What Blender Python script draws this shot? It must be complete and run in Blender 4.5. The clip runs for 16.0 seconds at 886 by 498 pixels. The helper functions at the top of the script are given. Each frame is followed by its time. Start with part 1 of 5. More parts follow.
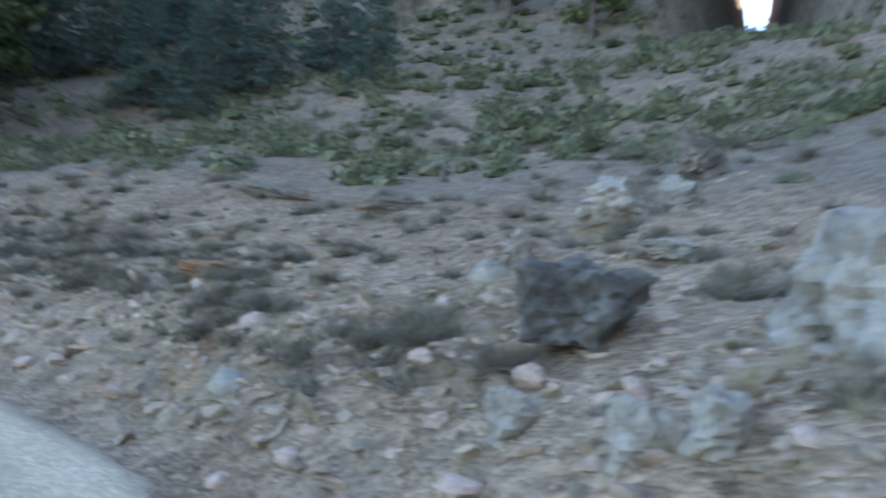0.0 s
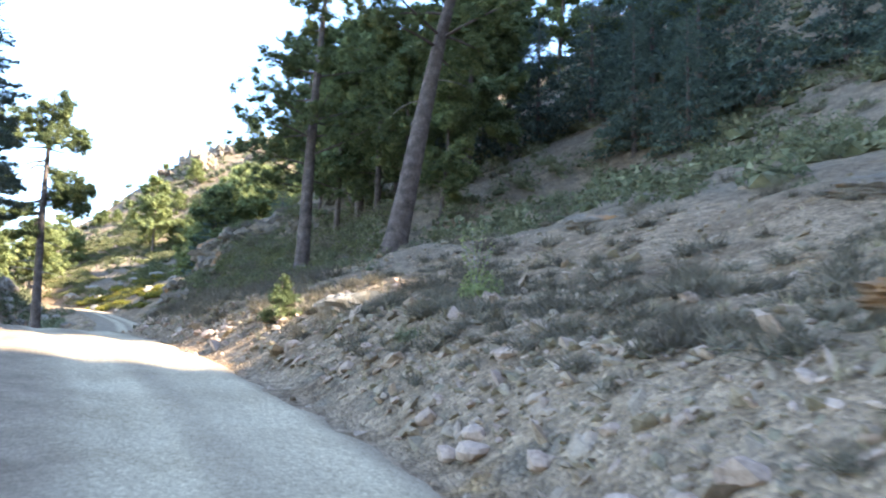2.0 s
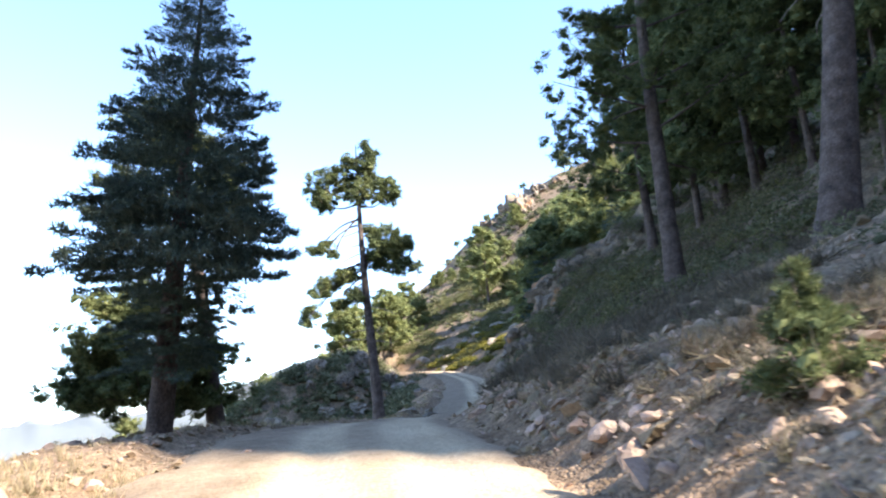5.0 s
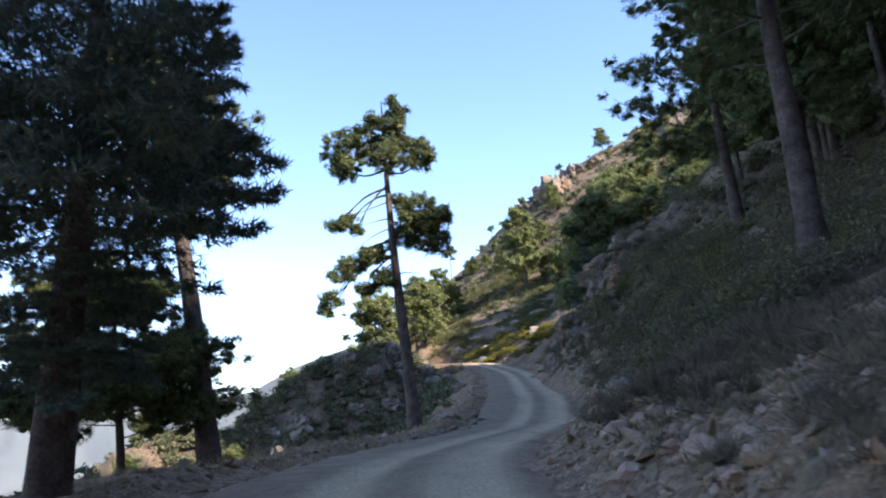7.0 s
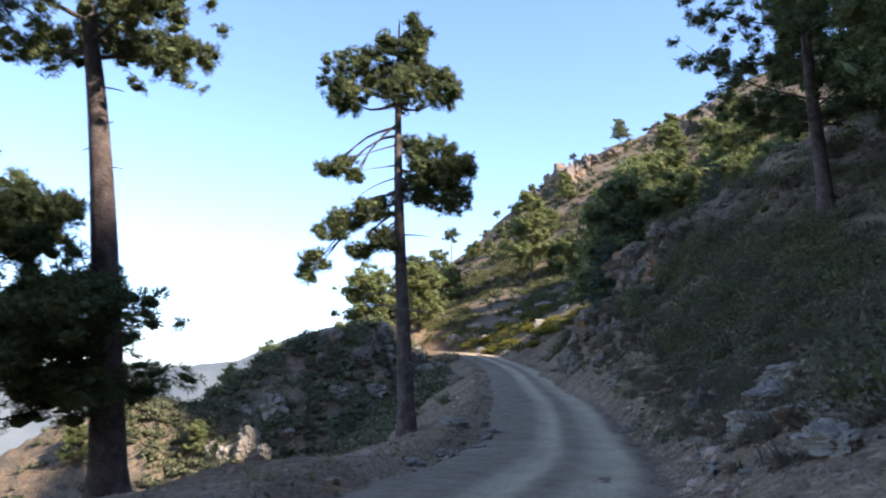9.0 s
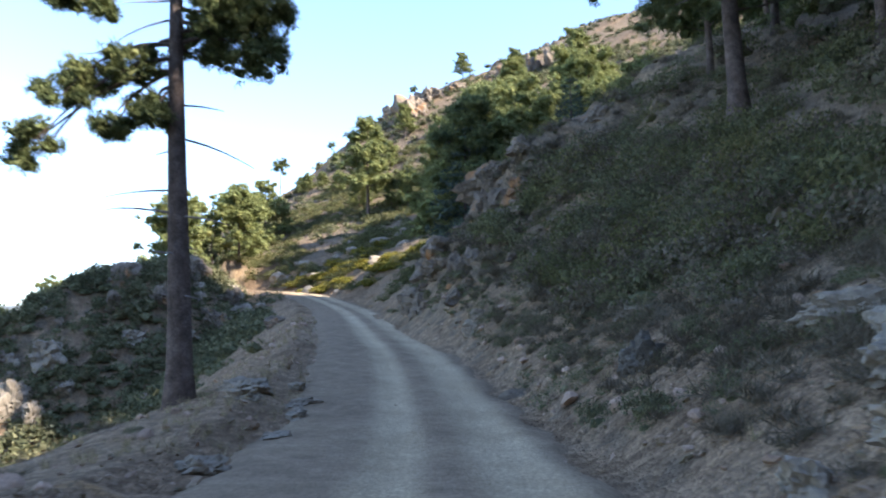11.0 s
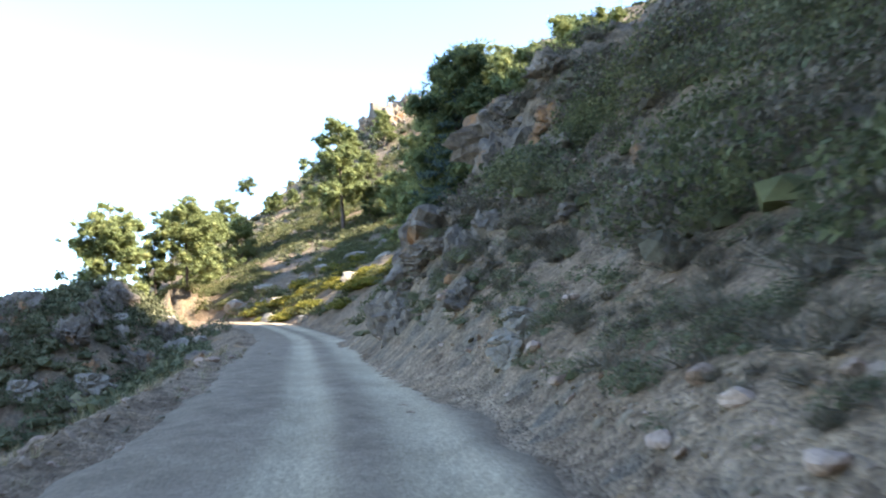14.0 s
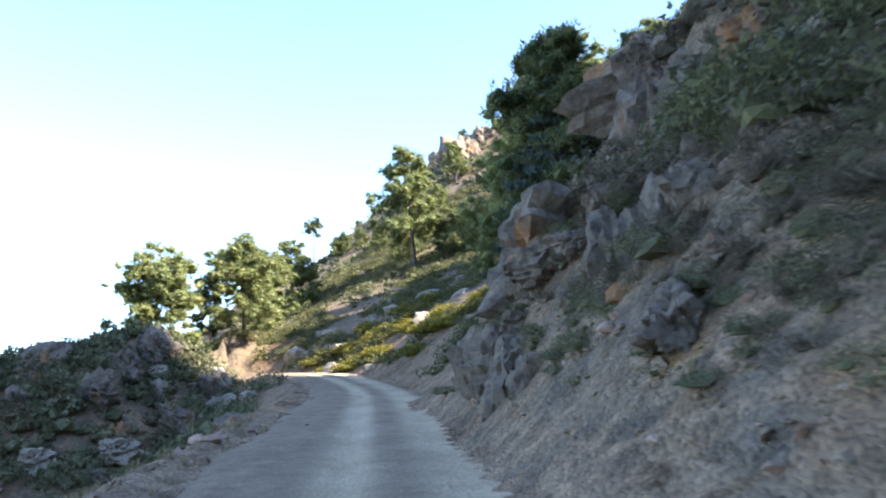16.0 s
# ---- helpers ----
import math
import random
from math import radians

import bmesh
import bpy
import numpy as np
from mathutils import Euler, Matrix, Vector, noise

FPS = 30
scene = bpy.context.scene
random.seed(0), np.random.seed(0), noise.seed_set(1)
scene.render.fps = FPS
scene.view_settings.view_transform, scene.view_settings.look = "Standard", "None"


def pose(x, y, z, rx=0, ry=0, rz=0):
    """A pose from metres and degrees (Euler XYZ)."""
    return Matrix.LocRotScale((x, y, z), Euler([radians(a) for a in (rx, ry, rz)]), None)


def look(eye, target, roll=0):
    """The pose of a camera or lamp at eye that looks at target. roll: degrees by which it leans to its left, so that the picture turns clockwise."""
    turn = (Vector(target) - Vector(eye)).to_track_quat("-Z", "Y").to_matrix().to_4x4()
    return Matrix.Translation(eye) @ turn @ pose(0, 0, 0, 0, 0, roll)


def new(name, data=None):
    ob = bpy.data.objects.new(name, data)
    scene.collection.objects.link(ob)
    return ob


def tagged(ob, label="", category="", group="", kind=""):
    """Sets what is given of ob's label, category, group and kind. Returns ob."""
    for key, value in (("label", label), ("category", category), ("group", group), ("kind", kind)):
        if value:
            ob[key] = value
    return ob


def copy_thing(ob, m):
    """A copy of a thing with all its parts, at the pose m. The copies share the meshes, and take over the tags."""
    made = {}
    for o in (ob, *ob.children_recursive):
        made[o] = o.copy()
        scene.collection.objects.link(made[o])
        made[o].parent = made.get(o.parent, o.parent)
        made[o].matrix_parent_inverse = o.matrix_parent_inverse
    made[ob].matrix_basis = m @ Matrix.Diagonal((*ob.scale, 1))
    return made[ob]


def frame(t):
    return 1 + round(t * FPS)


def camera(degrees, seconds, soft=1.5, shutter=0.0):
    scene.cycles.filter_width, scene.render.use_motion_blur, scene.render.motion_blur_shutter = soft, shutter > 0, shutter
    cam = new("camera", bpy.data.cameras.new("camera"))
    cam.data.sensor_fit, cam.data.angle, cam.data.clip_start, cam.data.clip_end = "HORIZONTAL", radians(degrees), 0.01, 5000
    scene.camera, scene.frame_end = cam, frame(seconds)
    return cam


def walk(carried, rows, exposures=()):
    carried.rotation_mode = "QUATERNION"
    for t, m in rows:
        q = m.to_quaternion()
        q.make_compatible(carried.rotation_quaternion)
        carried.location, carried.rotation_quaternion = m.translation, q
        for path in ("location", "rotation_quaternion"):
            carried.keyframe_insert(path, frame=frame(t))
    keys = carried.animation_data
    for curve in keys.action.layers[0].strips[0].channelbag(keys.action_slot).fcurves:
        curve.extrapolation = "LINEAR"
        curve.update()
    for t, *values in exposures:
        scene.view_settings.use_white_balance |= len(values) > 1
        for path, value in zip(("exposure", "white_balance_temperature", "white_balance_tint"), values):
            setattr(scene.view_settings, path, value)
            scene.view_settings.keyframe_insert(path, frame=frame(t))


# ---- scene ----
cam = camera(60.0, 16.0, soft=2.0, shutter=0.4)
METRES, EYE, TILT, LEAN, TURN = 58.0, 1.5, 6.95, -4.65, 0.0
ROWS = [
    (0.0, 0.0, 0.0, 0.0, 0.0, 0.0, -0.0),
    (0.5, -0.0072, 0.0207, -0.0024, 14.13, 1.51, 8.54),
    (1.0, -0.0198, 0.0414, -0.0028, 24.54, 4.09, 7.62),
    (1.5, -0.0347, 0.0611, -0.004, 31.38, 5.47, 8.6),
    (2.0, -0.053, 0.0822, -0.0037, 34.99, 6.15, 5.71),
    (2.5, -0.0706, 0.1019, -0.003, 39.21, 7.67, 8.41),
    (3.0, -0.092, 0.1213, -0.0015, 44.2, 9.45, 9.89),
    (3.5, -0.1142, 0.1392, 0.0007, 49.11, 11.02, 11.96),
    (4.0, -0.1391, 0.1548, 0.0037, 53.86, 12.33, 11.72),
    (4.5, -0.1633, 0.1687, 0.0072, 58.47, 12.96, 12.41),
    (7.0, -0.2879, 0.2292, 0.0254, 63.2, 12.59, 13.33),
    (7.5, -0.313, 0.2406, 0.0282, 63.57, 12.03, 13.24),
    (8.0, -0.3426, 0.2526, 0.0318, 64.36, 11.53, 12.69),
    (8.5, -0.3708, 0.2634, 0.034, 64.26, 11.29, 9.78),
    (9.0, -0.3989, 0.2764, 0.0375, 61.93, 11.35, 8.32),
    (9.5, -0.4258, 0.2905, 0.0385, 58.45, 10.17, 7.6),
    (10.0, -0.456, 0.3095, 0.0398, 54.75, 8.5, 7.65),
    (12.5, -0.5958, 0.4239, 0.0361, 45.74, 3.34, 10.24),
    (13.0, -0.6257, 0.4482, 0.0347, 46.0, 4.94, 10.33),
    (13.5, -0.6534, 0.4705, 0.0346, 46.86, 5.95, 10.73),
    (14.0, -0.685, 0.4959, 0.0354, 48.78, 7.45, 11.44),
    (14.5, -0.7125, 0.5158, 0.0373, 50.38, 8.83, 11.86),
    (15.0, -0.7431, 0.5382, 0.0403, 52.31, 9.91, 12.63),
    (15.5, -0.7695, 0.5557, 0.0426, 53.59, 10.98, 12.24),
    (16.0, -0.797, 0.5735, 0.0455, 54.41, 11.98, 12.1),
]
EXPOSURES = [(0.0, 2.9, 6050, 10), (1.0, 3.1, 6250, 10), (2.5, 3.1, 6200, 10), (4.5, 2.5, 6000, 12), (7.0, 1.52, 5950, 17), (9.5, 1.47, 5950, 17), (12.5, 2.6, 6200, 10), (14.5, 2.6, 6100, 10), (16.0, 2.35, 5900, 12)]
walk(cam, [(t, pose(0, 0, EYE, TILT, LEAN, TURN) @ pose(METRES * x, METRES * y, METRES * z, 90 + pitch, roll, yaw)) for t, x, y, z, yaw, pitch, roll in ROWS], EXPOSURES)

# ---- light ----
SUN_YAW, SUN_UP = -58.0, 36.8  # the sun stands over the mountain, to the right of the road
sun_way = Vector((-math.sin(radians(SUN_YAW)) * math.cos(radians(SUN_UP)), math.cos(radians(SUN_YAW)) * math.cos(radians(SUN_UP)), math.sin(radians(SUN_UP))))
world = bpy.data.worlds.new("sky")
scene.world = world
world.use_nodes = True
wn = world.node_tree
wn.nodes.clear()
sky = wn.nodes.new("ShaderNodeTexSky")
sky.sky_type = "NISHITA"
sky.sun_disc = False
sky.sun_elevation = radians(SUN_UP)
sky.sun_rotation = math.atan2(sun_way.x, sun_way.y)
sky.altitude, sky.air_density, sky.dust_density, sky.ozone_density = 1400, 1.0, 0.3, 1.6
wbg = wn.nodes.new("ShaderNodeBackground")
wbg.inputs["Strength"].default_value = 0.15
wout = wn.nodes.new("ShaderNodeOutputWorld")
wn.links.new(sky.outputs[0], wbg.inputs[0])
wn.links.new(wbg.outputs[0], wout.inputs[0])
sun_data = bpy.data.lights.new("sun", "SUN")
sun_data.energy, sun_data.angle, sun_data.color = 4.6, radians(0.6), (1.0, 0.9, 0.74)
sun = new("sun", sun_data)
sun.matrix_world = look(Vector((0, 0, 80)) + sun_way * 50, (0, 0, 80))


# ---- materials ----
def material(name, colours, scale=1.0, rough=0.9, bump=0.3, bump_scale=None, fine=None, detail=8.0, vary=0.0, spots=None, translucent=0.0, island=False, relief=0.05):
    """A rough natural surface: colours on a large noise, a fine noise for grain, optional spots (colour, scale, threshold)."""
    m = bpy.data.materials.new(name)
    m.use_nodes = True
    nt = m.node_tree
    n, l = nt.nodes, nt.links
    b = n["Principled BSDF"]
    b.inputs["Roughness"].default_value = rough
    b.inputs["Specular IOR Level"].default_value = 0.03
    geo = n.new("ShaderNodeNewGeometry")
    pos = geo.outputs["Position"]

    def noise_node(sc, det=detail):
        t = n.new("ShaderNodeTexNoise")
        t.inputs["Scale"].default_value, t.inputs["Detail"].default_value = sc, det
        t.inputs["Roughness"].default_value = 0.65
        l.new(pos, t.inputs["Vector"])
        return t.outputs["Fac"]

    big = noise_node(scale)
    ramp = n.new("ShaderNodeValToRGB")
    el = ramp.color_ramp.elements
    while len(el) < len(colours):
        el.new(0.5)
    for i, c in enumerate(colours):
        el[i].position = 0.32 + 0.36 * i / max(1, len(colours) - 1)
        el[i].color = (*c, 1)
    l.new(big, ramp.inputs[0])
    out = ramp.outputs[0]

    def mix(a, c, fac, mode="MIX"):
        x = n.new("ShaderNodeMix")
        x.data_type, x.blend_type = "RGBA", mode
        l.new(a, x.inputs["A"])
        if isinstance(c, tuple):
            x.inputs["B"].default_value = (*c, 1)
        else:
            l.new(c, x.inputs["B"])
        if isinstance(fac, float):
            x.inputs["Factor"].default_value = fac
        else:
            l.new(fac, x.inputs["Factor"])
        return x.outputs["Result"]

    def spread(value, lo, hi, a=0.0, z=1.0):
        r = n.new("ShaderNodeMapRange")
        for k, v in zip(("From Min", "From Max", "To Min", "To Max"), (lo, hi, a, z)):
            r.inputs[k].default_value = v
        l.new(value, r.inputs["Value"])
        return r.outputs["Result"]

    grain = noise_node(fine or scale * 14)
    g = n.new("ShaderNodeCombineColor")
    gv = spread(grain, 0.25, 0.75, 0.62, 1.32)
    for k in ("Red", "Green", "Blue"):
        l.new(gv, g.inputs[k])
    out = mix(out, g.outputs[0], 1.0, "MULTIPLY")
    for colour, sc, lo, hi in spots or ():
        out = mix(out, colour, spread(noise_node(sc), lo, hi))
    if vary:
        if island:
            rnd = geo.outputs["Random Per Island"]
        else:
            rnd = n.new("ShaderNodeObjectInfo").outputs["Random"]
        v = n.new("ShaderNodeHueSaturation")
        l.new(spread(rnd, 0, 1, 1 - vary, 1 + vary), v.inputs["Value"])
        l.new(spread(rnd, 0, 1, 0.5 + vary * 0.05, 0.5 - vary * 0.05), v.inputs["Hue"])
        l.new(out, v.inputs["Color"])
        out = v.outputs[0]
    l.new(out, b.inputs["Base Color"])
    if bump:
        bp = n.new("ShaderNodeBump")
        bp.inputs["Strength"].default_value = bump
        bp.inputs["Distance"].default_value = relief
        l.new(noise_node(bump_scale or scale * 8), bp.inputs["Height"])
        l.new(bp.outputs[0], b.inputs["Normal"])
    if translucent:
        tr = n.new("ShaderNodeBsdfTranslucent")
        l.new(out, tr.inputs["Color"])
        ms = n.new("ShaderNodeMixShader")
        ms.inputs[0].default_value = translucent
        l.new(b.outputs[0], ms.inputs[1])
        l.new(tr.outputs[0], ms.inputs[2])
        l.new(ms.outputs[0], n["Material Output"].inputs["Surface"])
    return m


M_GROUND = material("stony_soil", [(0.163, 0.109, 0.0651), (0.237, 0.161, 0.0992), (0.297, 0.21, 0.133), (0.228, 0.143, 0.0775)], 0.35, bump=0.8, bump_scale=5, fine=6,
                    spots=[((0.292, 0.18, 0.0868), 0.8, 0.6, 0.7), ((0.103, 0.0675, 0.0403), 1.7, 0.58, 0.7)])
# bare rock shows where the ground is steep; under the scrub the soil is dark with litter
def rocky(mat, rock_colour, warm):
    nt = mat.node_tree
    n, l = nt.nodes, nt.links
    geo = n.new("ShaderNodeNewGeometry")
    sep = n.new("ShaderNodeSeparateXYZ")
    l.new(geo.outputs["True Normal"], sep.inputs[0])
    tex = n.new("ShaderNodeTexNoise")
    tex.inputs["Scale"].default_value, tex.inputs["Detail"].default_value = 1.1, 9.0
    l.new(geo.outputs["Position"], tex.inputs["Vector"])
    add = n.new("ShaderNodeMath")
    add.operation = "MULTIPLY_ADD"
    add.inputs[1].default_value = 0.5
    l.new(tex.outputs["Fac"], add.inputs[0])
    l.new(sep.outputs["Z"], add.inputs[2])
    steep = n.new("ShaderNodeMapRange")
    for k, v in zip(("From Min", "From Max", "To Min", "To Max"), (0.88, 0.98, 1.0, 0.0)):
        steep.inputs[k].default_value = v
    l.new(add.outputs[0], steep.inputs["Value"])
    ramp = n.new("ShaderNodeValToRGB")
    ramp.color_ramp.elements[0].position, ramp.color_ramp.elements[0].color = 0.38, (*rock_colour, 1)
    ramp.color_ramp.elements[1].position, ramp.color_ramp.elements[1].color = 0.66, (*warm, 1)
    l.new(tex.outputs["Fac"], ramp.inputs[0])
    mx = n.new("ShaderNodeMix")
    mx.data_type = "RGBA"
    base = n["Principled BSDF"].inputs["Base Color"]
    l.new(base.links[0].from_socket, mx.inputs["A"])
    l.new(ramp.outputs[0], mx.inputs["B"])
    l.new(steep.outputs[0], mx.inputs["Factor"])
    l.new(mx.outputs["Result"], base)


nt = M_GROUND.node_tree
att = nt.nodes.new("ShaderNodeAttribute")
att.attribute_name = "cover"
litter = nt.nodes.new("ShaderNodeMix")
litter.data_type = "RGBA"
litter.inputs["B"].default_value = (0.20, 0.152, 0.104, 1)
src = nt.nodes["Principled BSDF"].inputs["Base Color"].links[0].from_socket
nt.links.new(src, litter.inputs["A"])
nt.links.new(att.outputs["Fac"], litter.inputs["Factor"])
nt.links.new(litter.outputs["Result"], nt.nodes["Principled BSDF"].inputs["Base Color"])
# the far mountains are bare grey limestone with sparse scrub, the grey also standing in for haze
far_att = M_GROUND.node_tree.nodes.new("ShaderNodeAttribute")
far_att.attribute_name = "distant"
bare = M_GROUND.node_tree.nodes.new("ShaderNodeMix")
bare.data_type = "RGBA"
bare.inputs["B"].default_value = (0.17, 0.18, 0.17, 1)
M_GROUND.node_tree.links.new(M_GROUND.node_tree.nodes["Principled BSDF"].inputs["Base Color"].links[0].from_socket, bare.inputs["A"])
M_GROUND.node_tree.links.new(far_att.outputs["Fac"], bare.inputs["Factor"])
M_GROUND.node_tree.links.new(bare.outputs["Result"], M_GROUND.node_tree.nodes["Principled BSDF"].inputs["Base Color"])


# fine gravel: small stones of differing tone, standing proud of the soil
def gravel(mat, size, strength, tone):
    nt = mat.node_tree
    n, l = nt.nodes, nt.links
    b = n["Principled BSDF"]
    geo = n.new("ShaderNodeNewGeometry")
    vor = n.new("ShaderNodeTexVoronoi")
    vor.inputs["Scale"].default_value = size
    vor.inputs["Randomness"].default_value = 1.0
    l.new(geo.outputs["Position"], vor.inputs["Vector"])
    bw = n.new("ShaderNodeSeparateColor")
    l.new(vor.outputs["Color"], bw.inputs[0])
    mr = n.new("ShaderNodeMapRange")
    for k, v in zip(("From Min", "From Max", "To Min", "To Max"), (0.0, 1.0, 1 - tone, 1 + tone)):
        mr.inputs[k].default_value = v
    l.new(bw.outputs["Red"], mr.inputs["Value"])
    hsv = n.new("ShaderNodeHueSaturation")
    l.new(mr.outputs["Result"], hsv.inputs["Value"])
    l.new(b.inputs["Base Color"].links[0].from_socket, hsv.inputs["Color"])
    l.new(hsv.outputs[0], b.inputs["Base Color"])
    bp = n.new("ShaderNodeBump")
    bp.invert = True
    bp.inputs["Strength"].default_value = strength
    bp.inputs["Distance"].default_value = 0.06
    l.new(vor.outputs["Distance"], bp.inputs["Height"])
    l.new(b.inputs["Normal"].links[0].from_socket, bp.inputs["Normal"])
    l.new(bp.outputs[0], b.inputs["Normal"])


rocky(M_GROUND, (0.165, 0.13, 0.092), (0.27, 0.19, 0.115))
gravel(M_GROUND, 24.0, 0.7, 0.28)
gravel(M_GROUND, 4.5, 0.5, 0.22)
M_ROAD = material("dusty_road", [(0.385, 0.29, 0.178), (0.46, 0.352, 0.222), (0.51, 0.395, 0.252)], 0.6, bump=0.35, bump_scale=14, fine=22)
# the wheel tracks are ground to pale dust; the middle and the verge keep the brown soil
nt = M_ROAD.node_tree
att = nt.nodes.new("ShaderNodeAttribute")
att.attribute_name = "wear"
soil = nt.nodes.new("ShaderNodeMix")
soil.data_type = "RGBA"
earth = nt.nodes.new("ShaderNodeValToRGB")
earth.color_ramp.elements[0].position, earth.color_ramp.elements[0].color = 0.34, (0.185, 0.132, 0.084, 1)
earth.color_ramp.elements[1].position, earth.color_ramp.elements[1].color = 0.66, (0.305, 0.228, 0.152, 1)
clods = nt.nodes.new("ShaderNodeTexNoise")
clods.inputs["Scale"].default_value, clods.inputs["Detail"].default_value, clods.inputs["Roughness"].default_value = 2.2, 10.0, 0.72
nt.links.new(nt.nodes.new("ShaderNodeNewGeometry").outputs["Position"], clods.inputs["Vector"])
nt.links.new(clods.outputs["Fac"], earth.inputs[0])
nt.links.new(earth.outputs[0], soil.inputs["A"])
src = nt.nodes["Principled BSDF"].inputs["Base Color"].links[0].from_socket
nt.links.new(src, soil.inputs["B"])
nt.links.new(att.outputs["Fac"], soil.inputs["Factor"])
nt.links.new(soil.outputs["Result"], nt.nodes["Principled BSDF"].inputs["Base Color"])
gravel(M_ROAD, 30.0, 0.2, 0.15)
M_ROCK = material("limestone", [(0.123, 0.1, 0.0784), (0.209, 0.169, 0.128), (0.304, 0.246, 0.184)], 0.9, bump=1.0, bump_scale=3, fine=9, relief=0.2,
                  spots=[((0.342, 0.189, 0.092), 0.5, 0.55, 0.64), ((0.095, 0.088, 0.08), 2.2, 0.6, 0.72)])
M_PALE = material("pale_limestone", [(0.209, 0.176, 0.136), (0.294, 0.249, 0.191), (0.37, 0.312, 0.238)], 1.2, bump=0.7, bump_scale=6, fine=14,
                  spots=[((0.152, 0.132, 0.109), 3.0, 0.58, 0.7), ((0.38, 0.255, 0.14), 1.0, 0.62, 0.7)])
M_LICHEN = material("lichen_rock", [(0.085, 0.073, 0.058), (0.14, 0.122, 0.098), (0.24, 0.21, 0.17)], 2.0, bump=1.0, bump_scale=6, fine=16, relief=0.1, spots=[((0.27, 0.26, 0.24), 5.0, 0.6, 0.7)])
M_SCREE = material("scree_stone", [(0.212, 0.154, 0.102), (0.308, 0.231, 0.156), (0.386, 0.296, 0.204)], 1.0, bump=0.5, bump_scale=20, fine=25, vary=0.35, island=True)
M_BARK = material("pine_bark", [(0.07, 0.054, 0.046), (0.13, 0.098, 0.08), (0.20, 0.155, 0.13)], 3.0, bump=1.0, bump_scale=14, fine=24)
M_DEAD = material("dead_wood", [(0.20, 0.17, 0.15), (0.32, 0.28, 0.25)], 4.0, bump=0.5, bump_scale=30)
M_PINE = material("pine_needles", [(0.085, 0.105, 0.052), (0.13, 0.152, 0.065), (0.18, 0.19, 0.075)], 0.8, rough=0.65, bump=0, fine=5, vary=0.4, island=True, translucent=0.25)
# paler, yellower copy of the pine needles: sunlight is put into its colour
M_LIT_PINE = material("sunlit_pine_needles", [(0.175, 0.20, 0.085), (0.24, 0.262, 0.105), (0.30, 0.305, 0.125)], 0.6, rough=0.65, bump=0, fine=5, vary=0.35, island=True, translucent=0.4)
M_FIR = material("fir_needles", [(0.065, 0.088, 0.074), (0.10, 0.13, 0.098), (0.135, 0.165, 0.115)], 0.8, rough=0.6, bump=0, fine=5, vary=0.3, island=True, translucent=0.15)
M_SHRUB = material("shrub_leaves", [(0.108, 0.112, 0.062), (0.158, 0.158, 0.085), (0.21, 0.195, 0.108)], 0.5, bump=0, fine=4, vary=0.4, island=True, translucent=0.25)
M_SUN_SHRUB = material("olive_scrub_leaves", [(0.10, 0.105, 0.05), (0.15, 0.15, 0.065), (0.20, 0.18, 0.08)], 0.3, bump=0, fine=4, vary=0.4, island=True, translucent=0.3)
M_GREY_SHRUB = material("grey_thorn_leaves", [(0.12, 0.098, 0.07), (0.17, 0.142, 0.098), (0.215, 0.185, 0.13)], 0.5, bump=0, fine=4, vary=0.35, island=True, translucent=0.2)
M_GORSE = material("yellow_gorse", [(0.12, 0.125, 0.03), (0.20, 0.18, 0.04), (0.36, 0.29, 0.05)], 1.2, bump=0, fine=5, vary=0.35, island=True, translucent=0.3)
M_STRAW = material("dry_grass", [(0.26, 0.21, 0.12), (0.36, 0.29, 0.17), (0.45, 0.37, 0.22)], 0.8, bump=0, fine=5, vary=0.35, island=True, translucent=0.3)


# ---- mesh helpers ----
rng = np.random.default_rng(7)


def mesh(name, verts, faces, mat, smooth=False):
    """A mesh from arrays; faces is one array (n, 3) or (n, 4)."""
    verts, faces = np.asarray(verts, np.float32), np.asarray(faces, np.int32)
    me = bpy.data.meshes.new(name)
    me.vertices.add(len(verts))
    me.vertices.foreach_set("co", verts.ravel())
    k = faces.shape[1]
    me.loops.add(faces.size)
    me.loops.foreach_set("vertex_index", faces.ravel())
    me.polygons.add(len(faces))
    me.polygons.foreach_set("loop_start", np.arange(len(faces), dtype=np.int32) * k)
    me.polygons.foreach_set("use_smooth", np.full(len(faces), smooth))
    me.update(calc_edges=True)
    me.materials.append(mat)
    return me


def child(name, me, parent, label=""):
    ob = new(name, me)
    ob.parent = parent
    return tagged(ob, label=label) if label else ob


def hash2(ix, iy, seed):
    h = (ix.astype(np.int64) * 374761393 + iy.astype(np.int64) * 668265263 + seed * 974711) & 0x7FFFFFFF
    h = ((h ^ (h >> 13)) * 1274126177) & 0x7FFFFFFF
    return ((h ^ (h >> 16)) & 0xFFFF) / 65535.0


def value_noise(x, y, seed):
    ix, iy = np.floor(x), np.floor(y)
    fx, fy = x - ix, y - iy
    fx, fy = fx * fx * (3 - 2 * fx), fy * fy * (3 - 2 * fy)
    a, b = hash2(ix, iy, seed), hash2(ix + 1, iy, seed)
    c, d = hash2(ix, iy + 1, seed), hash2(ix + 1, iy + 1, seed)
    return (a * (1 - fx) + b * fx) * (1 - fy) + (c * (1 - fx) + d * fx) * fy


def fbm(x, y, scale, octaves=4, seed=1):
    total, amp, norm = 0.0, 1.0, 0.0
    for i in range(octaves):
        total = total + amp * (value_noise(x * scale + 17.3 * i, y * scale - 9.1 * i, seed + i) - 0.5)
        norm += amp
        amp, scale = amp * 0.5, scale * 2.03
    return total / norm * 2


